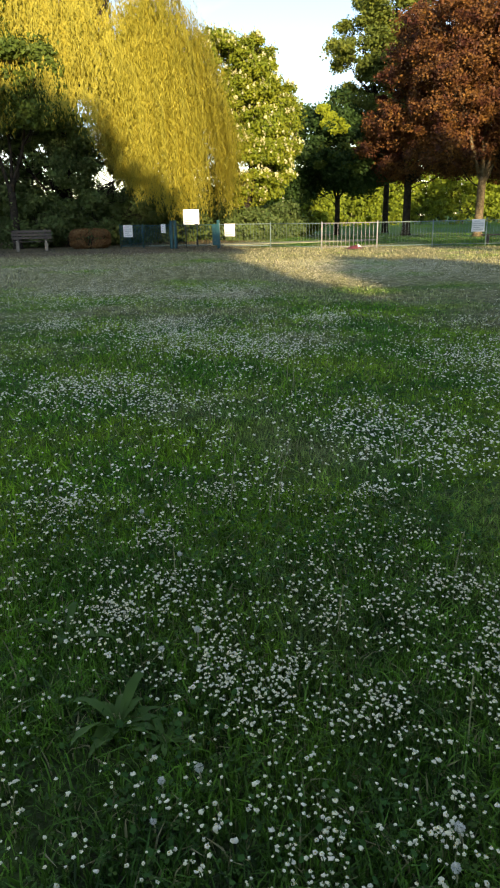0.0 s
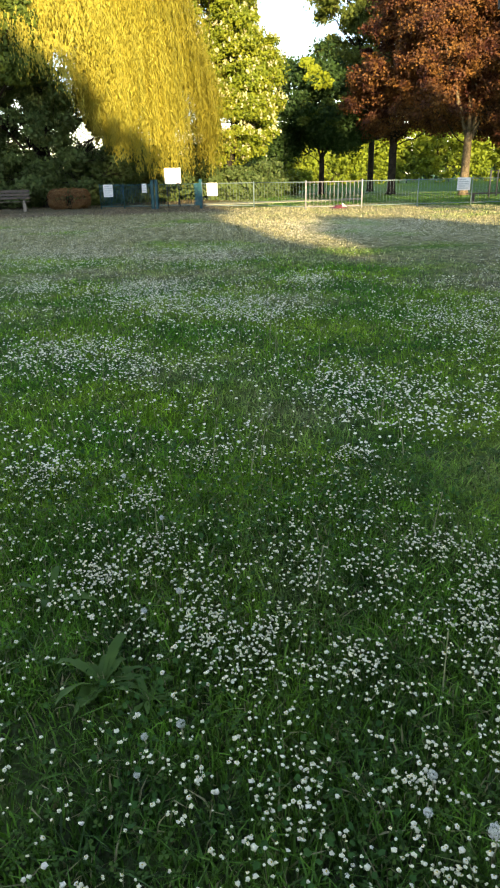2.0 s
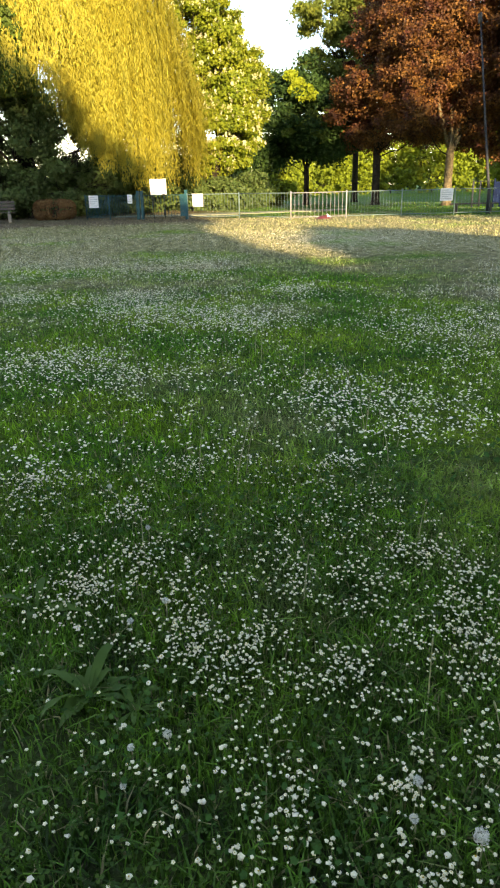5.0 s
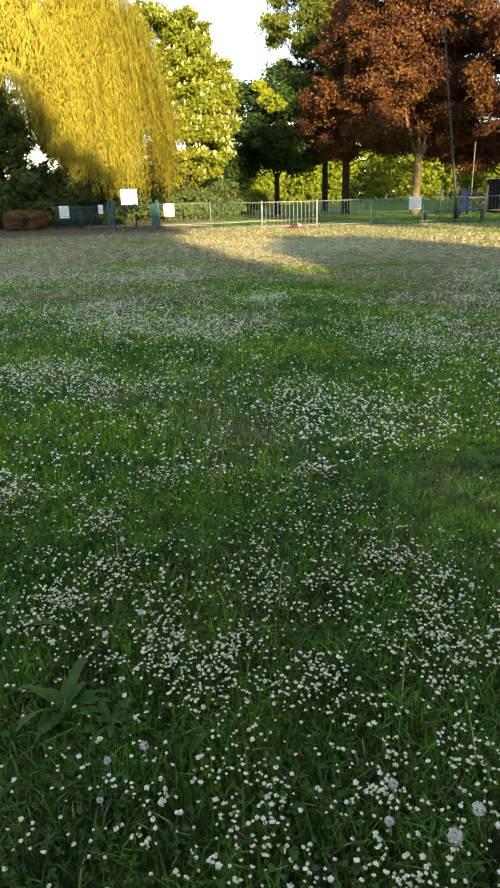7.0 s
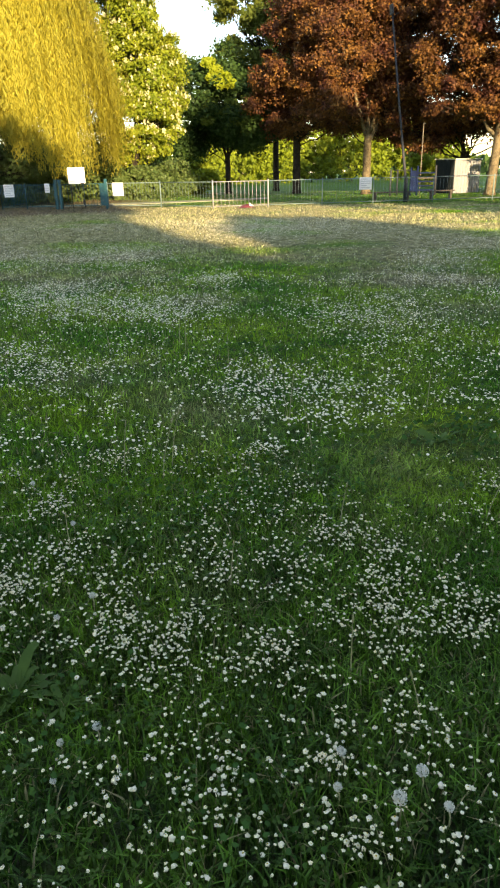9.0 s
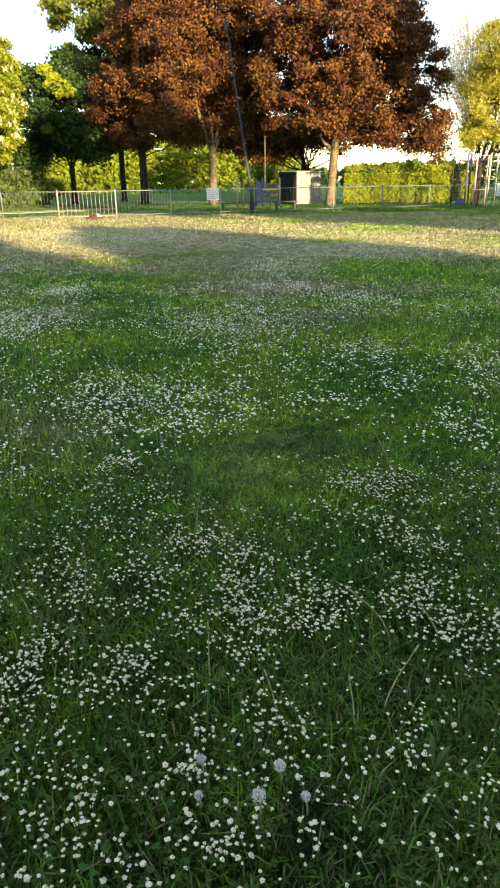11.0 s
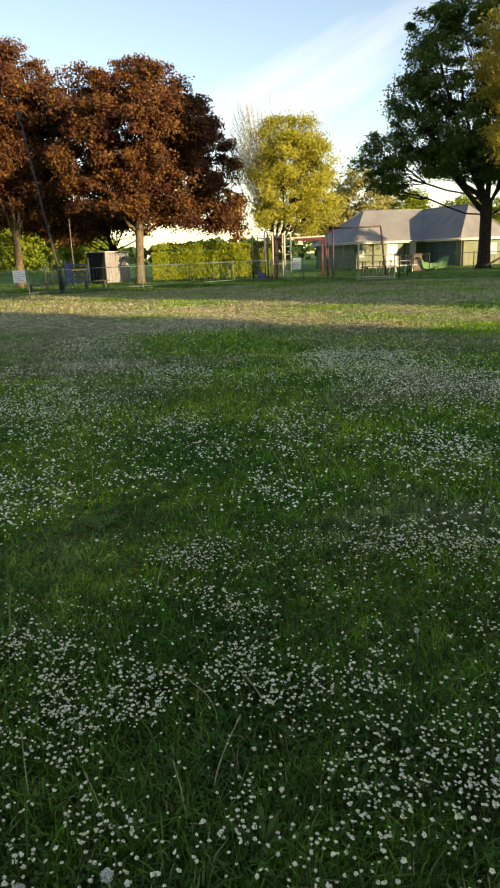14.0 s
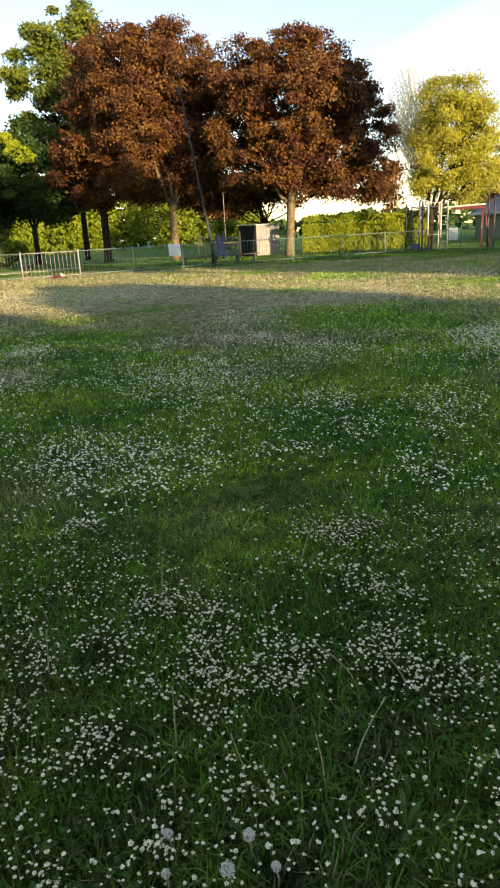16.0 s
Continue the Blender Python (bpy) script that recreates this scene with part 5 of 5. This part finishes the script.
def play_tower():
    ob = thing("play_tower", "low dark play tower with a blue panel and ladder", "play equipment", (17.25, 43.6, 0), -28)
    for x, y, z, m in ((0, 0, 1.5, STEEL), (1.25, 0, 1.6, NAVY), (1.65, 0, 1.7, NAVY), (0.3, 1.2, 1.5, STEEL), (2.7, 1.2, 1.5, STEEL), (2.75, 0, 1.7, STEEL)):
        part("post", tube([(x, y, -0.1), (x, y, z), (x, y, z + 0.03)], [0.06, 0.055, 0.03], 8), m, ob)
    part("blue_panel", box((0.36, 0.05, 1.25), (1.45, 0.0, 0.82), bevel=0.01), NAVY, ob, "blue panel")
    part("deck", box((1.1, 1.3, 0.08), (2.2, 0.6, 1.0), bevel=0.01), DARKWOOD, ob)
    for z in (0.3, 0.55, 0.8, 1.05, 1.3):
        part("slat", box((1.05, 0.035, 0.09), (2.2, 0, z), bevel=0.008), NAVY, ob, "dark blue slat")
    part("top_rail", tube([(0, 0, 1.48), (1.25, 0, 1.48)], 0.022, 6), STEEL, ob)
    part("pole", tube([(1.75, 1.0, -0.1), (1.75, 1.0, 4.2)], 0.022, 6), TIMBER, ob, "thin yellowish pole")


play_tower()


def knee_rail(at, long, turn):
    ob = thing("low_beam", "low dark timber beam on short legs", "bench", (*at, 0), turn)
    part("beam", box((long, 0.2, 0.07), (0, 0, 0.42), bevel=0.012), DARKWOOD, ob)
    for x in (-0.36, 0.36):
        part("leg", box((0.12, 0.16, 0.5), (x * long, 0, 0.15), bevel=0.01), DARKWOOD, ob)


knee_rail((14.3, 35.9), 2.4, -6)
knee_rail((17.3, 36.4), 1.6, 4)


def shed():
    ob = thing("shed", "small metal storage shed, pale ribbed end in the sun", "shed", (22.15, 44.8, 0), 25)
    w, d, h = 2.7, 1.6, 2.1
    # body and side sheets coloured dark for the shade on that side
    part("body", box((w - 0.1, d - 0.1, h - 0.1), (w / 2, d / 2, h / 2 - 0.05), bevel=0.01), SHADED_SHEET, ob)
    for k in range(10):
        x = w * (k + 0.5) / 10
        part("panel", box((w / 10 - 0.025, 0.06, h), (x, 0.02, h / 2 - 0.03), bevel=0.02), PALE, ob)
    for k in range(5):
        part("side_panel", box((0.05, d / 5 - 0.03, h), (0.02, d * (k + 0.5) / 5 + 0.06, h / 2 - 0.03), bevel=0.02), SHADED_SHEET, ob, "side sheet, darkened for shade")
    part("roof", box((w + 0.16, d + 0.16, 0.07), (w / 2, d / 2, h), (1.0, 0, 0), 0.015), FASCIA, ob, "thin pale roof edge")


shed()


def building():
    """A low hall with a hipped roof and a wing that comes forward."""
    ob = thing("hall", "low green-walled hall with a hipped grey roof and a forward wing", "building", (44.84, 42.87, 0), math.degrees(math.atan2(-0.3, 0.95)))
    inner, side, out, back = 7.04, 12.8, -5.3, 8.8
    H, R, o = 2.2, 5.05, 0.4
    mid, ridge_y, hip = (inner + side) / 2, back / 2, 3.4
    for size, at in (((inner, 0.25), (inner / 2 + o, o + 0.125)), ((0.25, back - 2 * o), (o + 0.125, back / 2)), ((0.25, -out - 0.01), (inner + o + 0.125, out / 2 + o - 0.005)),
                     ((side - inner - 2 * o, 0.25), (mid, out + o + 0.125)), ((0.25, back - out - 2 * o), (side - o - 0.125, (out + back) / 2)), ((side - 2 * o, 0.25), (side / 2, back - o - 0.125))):
        part("wall", box((*size, H + 0.1), (*at, H / 2), bevel=0.01), WALL, ob)
    bm = bmesh.new()
    e = [bm.verts.new(p) for p in ((0, 0, H), (inner, 0, H), (inner, out, H), (side, out, H), (side, back, H), (0, back, H))]
    r = [bm.verts.new(p) for p in ((hip, ridge_y, R), (mid, ridge_y, R), (mid, out + 2.9, R))]
    for f in ((e[0], e[1], r[1], r[0]), (e[5], e[0], r[0]), (e[1], e[2], r[2], r[1]), (e[2], e[3], r[2]), (e[3], e[4], r[1], r[2]), (e[4], e[5], r[0], r[1])):
        bm.faces.new(f)
    bm.faces.new(e[::-1])
    roof = part("roof", bm, ROOF, ob)
    lift = Vector((0, 0, 0.03))
    for a, b in ((r0, r1) for r0, r1 in (((hip, ridge_y, R), (mid, ridge_y, R)), ((0, 0, H), (hip, ridge_y, R)), ((0, back, H), (hip, ridge_y, R)), ((mid, ridge_y, R), (mid, out + 2.9, R)), ((inner, out, H), (mid, out + 2.9, R)), ((side, out, H), (mid, out + 2.9, R)))):
        part("ridge_cap", tube([Vector(a) + lift, Vector(b) + lift], 0.06, 6), ROOF, roof)
    for a, b in (((0, 0), (inner, 0)), ((inner, 0), (inner, out)), ((inner, out), (side, out)), ((0, back), (0, 0))):
        a, b = Vector((*a, H)), Vector((*b, H))
        way = (b - a).normalized()
        off = Vector((way.y, -way.x, 0))
        turn = math.degrees(math.atan2(way.y, way.x))
        centre = (a + b) / 2 + off * 0.03 - Vector((0, 0, 0.06))
        part("fascia", box(((b - a).length, 0.04, 0.18), tuple(centre), (0, 0, turn), 0.006), FASCIA, ob)
        part("gutter", tube([a + off * 0.1, b + off * 0.1], 0.05, 6), FASCIA, ob)
    door = part("door", box((1.1, 0.06, 1.95), (4.0, o - 0.035, 0.98), bevel=0.01), FASCIA, ob, "white door in the sun")
    part("handle", tube([(4.4, o - 0.1, 0.95), (4.4, o - 0.1, 1.15)], 0.02, 6), STEEL, door)
    part("notice", box((0.5, 0.03, 0.6), (0.95, o - 0.02, 1.25), bevel=0.006), FASCIA, ob, "small white notice on the wall")
    part("pillar", box((0.55, 0.3, H - 0.05), (6.1, o - 0.12, H / 2), bevel=0.02), FASCIA, ob, "pale pillar in the corner")
    win = part("window", box((0.9, 0.07, 0.9), (10.6, out + o - 0.035, 1.3), bevel=0.01), FASCIA, ob, "small window in a white frame")
    part("pane", box((0.74, 0.02, 0.74), (10.6, out + o - 0.075, 1.3), bevel=0), PRINT, win)
    # dark panels stand in for the shade on the wing's side wall
    for k in range(5):
        y = out + 1.5 + k * 0.78
        part("shade_panel", box((0.05, 0.72, 1.9), (inner + o - 0.02, y, 1.0), bevel=0.012), TEAL, ob, "dark green panel for the shade on the side wall")
    for x, y in ((2.1, o - 0.06), (5.3, o - 0.06), (7.6, out + o - 0.06), (12.2, out + o - 0.06)):
        part("downpipe", tube([(x, y, 0), (x, y, H - 0.1)], 0.045, 6), STEEL, ob)
    part("skirting", box((inner - 2 * o - 0.3, 0.04, 0.3), (inner / 2 - 0.1, o - 0.03, 0.13), bevel=0.01), PATHWAY, ob)


building()


def picnic_table(at, turn, mat, label):
    ob = thing("picnic_table", label, "table", (*at, 0), turn, "picnic tables")
    for k in range(4):
        part("top_plank", box((1.7, 0.17, 0.04), (0, -0.27 + k * 0.18, 0.74), bevel=0.008), mat, ob)
    for y in (-0.72, 0.72):
        part("seat_plank", box((1.7, 0.24, 0.04), (0, y, 0.44), bevel=0.008), mat, ob)
    for x in (-0.6, 0.6):
        for s in (-1, 1):
            part("leg", box((0.07, 0.09, 0.88), (x, s * 0.42, 0.36), (s * 24, 0, 0), 0.008), mat, ob)
        part("brace", box((0.06, 1.5, 0.08), (x, 0, 0.4), bevel=0.008), mat, ob)


picnic_table((36.2, 32.8), -30, DARKWOOD, "dark timber picnic table outside the hall")
picnic_table((38.4, 32.2), -25, FASCIA, "pale picnic table outside the hall")


def rocker(at, turn):
    """A springing boat with raised ends."""
    ob = thing("rocking_boat", "bright green plastic rocking boat for children", "play equipment", (*at, 0), turn)
    for y in (-0.3, 0.3):
        bm = bmesh.new()
        top = [(-1.0, 0.95), (-0.75, 0.62), (-0.2, 0.5), (0.3, 0.55), (0.6, 0.8), (1.05, 0.98)]
        low = [(-0.8, 0.2), (-0.6, 0.15), (-0.2, 0.12), (0.3, 0.12), (0.6, 0.15), (0.85, 0.2)]
        for s in (-0.03, 0.03):
            a = [bm.verts.new((x, y + s, z)) for x, z in top]
            b = [bm.verts.new((x, y + s, z)) for x, z in low]
            for i in range(5):
                bm.faces.new((a[i], a[i + 1], b[i + 1], b[i]) if s > 0 else (b[i], b[i + 1], a[i + 1], a[i]))
        bm.verts.ensure_lookup_table()
        v = list(bm.verts)
        ring = [0, 1, 2, 3, 4, 5, 11, 10, 9, 8, 7, 6]
        for i in range(12):
            p, q = ring[i], ring[(i + 1) % 12]
            bm.faces.new((v[p], v[q], v[q + 12], v[p + 12]))
        part("side", bm, GREEN, ob)
    for x in (-0.6, 0.05, 0.65):
        part("seat", box((0.28, 0.56, 0.05), (x, 0, 0.45), bevel=0.015), GREEN, ob)
    for x in (-0.4, 0.4):
        part("spring", tube([(x, 0, -0.05), (x, 0, 0.42)], 0.07, 8), STEEL, ob)


rocker((40.0, 30.7), -32)


def litter_bin(at, mat, label, w=0.55, h=1.05):
    ob = thing("litter_bin", label, "bin", (*at, 0), -50)
    body = part("body", box((w, w, h), (0, 0, h / 2), bevel=0.03), mat, ob)
    part("lid", box((w + 0.06, w + 0.06, 0.12), (0, 0, h + 0.06), bevel=0.03), mat, ob)
    part("slot", box((w * 0.6, 0.02, 0.14), (0, -w / 2 - 0.012, h * 0.85), bevel=0.004), STEEL, body)


litter_bin((41.7, 25.9), STEEL, "black litter bin beside the fence", 0.8, 1.3)
litter_bin((39.2, 31.4), TIMBER, "slatted timber litter bin outside the hall")


def thin_pole():
    ob = thing("marker_pole", "thin dark pole beside a sloping beam", "pole", (39.3, 24.4, 0))
    part("shaft", tube([(0, 0, -0.1), (0, 0, 2.8)], 0.05, 8), STEEL, ob)
    part("foot", box((0.3, 0.3, 0.2), (0, 0, 0.06), bevel=0.03), PATHWAY, ob)
    part("sloping_beam", tube([(-0.6, 1.3, 0.3), (1.4, 0.4, 1.25)], 0.07, 8), DARKWOOD, ob)


thin_pole()

# ---- by the bench ----


def bench(at, turn):
    ob = thing("bench", "brown slatted park bench on pale concrete legs", "bench", (*at, 0), turn)
    for k in range(4):
        part("seat_slat", box((2.05, 0.09, 0.035), (0, -0.18 + k * 0.115, 0.48), bevel=0.008), DARKWOOD, ob)
    for k in range(3):
        part("back_slat", box((2.05, 0.035, 0.13), (0, 0.29 + k * 0.025, 0.66 + k * 0.16), (-9, 0, 0), 0.008), DARKWOOD, ob)
    for x in (-0.72, 0.72):
        part("leg", box((0.16, 0.42, 0.46), (x, 0, 0.22), bevel=0.02), TIMBER, ob, "pale concrete leg")
        part("arm", box((0.09, 0.66, 0.07), (x, -0.02, 0.5), bevel=0.01), TIMBER, ob)
        part("back_post", box((0.09, 0.06, 0.85), (x, 0.34, 0.66), (-9, 0, 0), 0.008), DARKWOOD, ob)


bench((-10.2, 37.6), 12)


def dead_bush(at, w, h, d, turn):
    """A low clipped bush gone rusty, round-shouldered."""
    ob = thing("dry_bush", "low rounded bush of rusty brown dry twigs", "shrub", (*at, 0), turn, "dry bushes")
    bm = bmesh.new()
    for k in range(22):
        x, y = RNG.uniform(-w, w) * 0.4, RNG.uniform(-d, d) * 0.35
        limb(arch((x * 0.6, y * 0.6, -0.05), (x * 1.1, y * 1.1, h * 0.85), 0, 0.03, 4), 0.02, 0.006, 5, bm)
    part("stems", bm, BARK, ob)
    n = 9000
    e = unit(RNG.normal(0, 1, (n, 3)))
    p = np.sign(e) * np.abs(e) ** 0.55 * np.array([w, d, h]) * 0.5 * (RNG.uniform(0.5, 1.0, n) ** 0.25)[:, None]
    p[:, 2] += h * 0.5 + 0.06 * waves(p[:, :2], 4.0, 51)
    part("foliage", leaf_mesh("foliage", p, e, 0.11, 0.05), RUSTY, ob)


dead_bush((-7.6, 40.0), 2.3, 1.05, 1.2, 5)
dead_bush((-13.0, 36.6), 2.2, 1.3, 1.2, 20)


def dropped_cloth():
    ob = thing("dropped_jacket", "crumpled red and white jacket lying by the fence", "clothing", (5.9, 32.3, 0), 10)
    for name, mat, off, w, d, h, seed in (("red_body", RED, (0, 0), 0.8, 0.42, 0.2, 1), ("white_lining", FASCIA, (0.2, 0.0), 0.3, 0.26, 0.24, 5)):
        bm = bmesh.new()
        n = 12
        grid = [[bm.verts.new((off[0] + (i / n - 0.5) * w, off[1] + (j / n - 0.5) * d, 0.02 + h * max(0, (1 - (2 * i / n - 1) ** 2) * (1 - (2 * j / n - 1) ** 2)) * (0.6 + 0.5 * noise.noise((i * 0.6 + seed, j * 0.6, seed))) + 0.02)) for j in range(n + 1)] for i in range(n + 1)]
        for i in range(n):
            for j in range(n):
                f = bm.faces.new((grid[i][j], grid[i + 1][j], grid[i + 1][j + 1], grid[i][j + 1]))
                f.smooth = True
        part(name, bm, mat, ob)


dropped_cloth()


def strip(name, label, points, mat, z=0.012):
    """A flat stretch of path on the ground."""
    bm = bmesh.new()
    bm.faces.new([bm.verts.new((*p, z)) for p in points])
    made = bmesh.ops.extrude_face_region(bm, geom=list(bm.faces))
    for v in made["geom"]:
        if isinstance(v, bmesh.types.BMVert):
            v.co.z -= 0.1
    bmesh.ops.recalc_face_normals(bm, faces=bm.faces)
    me = bpy.data.meshes.new(name)
    bm.to_mesh(me)
    bm.free()
    me.materials.append(mat)
    return tagged(new(name, me), label, "path", kind="structure")


# pale strip: worn path, with sun on the grass put into its colour
strip("path", "pale strip of worn path and sunlit grass beyond the gate", [(-4.5, 41.2), (-1.5, 40.6), (3.0, 41.6), (9.5, 44.0), (9.8, 46.0), (3.0, 44.2), (-2.0, 43.0), (-4.6, 43.0)], PATHWAY)


def far_woods():
    """Low woods all round the park, beyond the fields."""
    n = 15000
    a = RNG.uniform(0, 2 * np.pi, n)
    r = RNG.uniform(150, 175, n)
    p = np.stack([np.cos(a) * r, np.sin(a) * r, np.zeros(n)], 1)
    tall = 4.6 + 1.2 * waves(np.stack([np.cos(a), np.sin(a)], 1), 14.0, 61)
    p[:, 2] = tall * RNG.random(n) ** 0.7
    me = leaf_mesh("woods", p, -unit(p * (1, 1, 0)) + (0, 0, 0.5), 1.7, 1.4)
    me.materials.append(DEEP)
    tagged(new("woods", me), "low dark woods far behind the fields", "woods", kind="stuff")


far_woods()
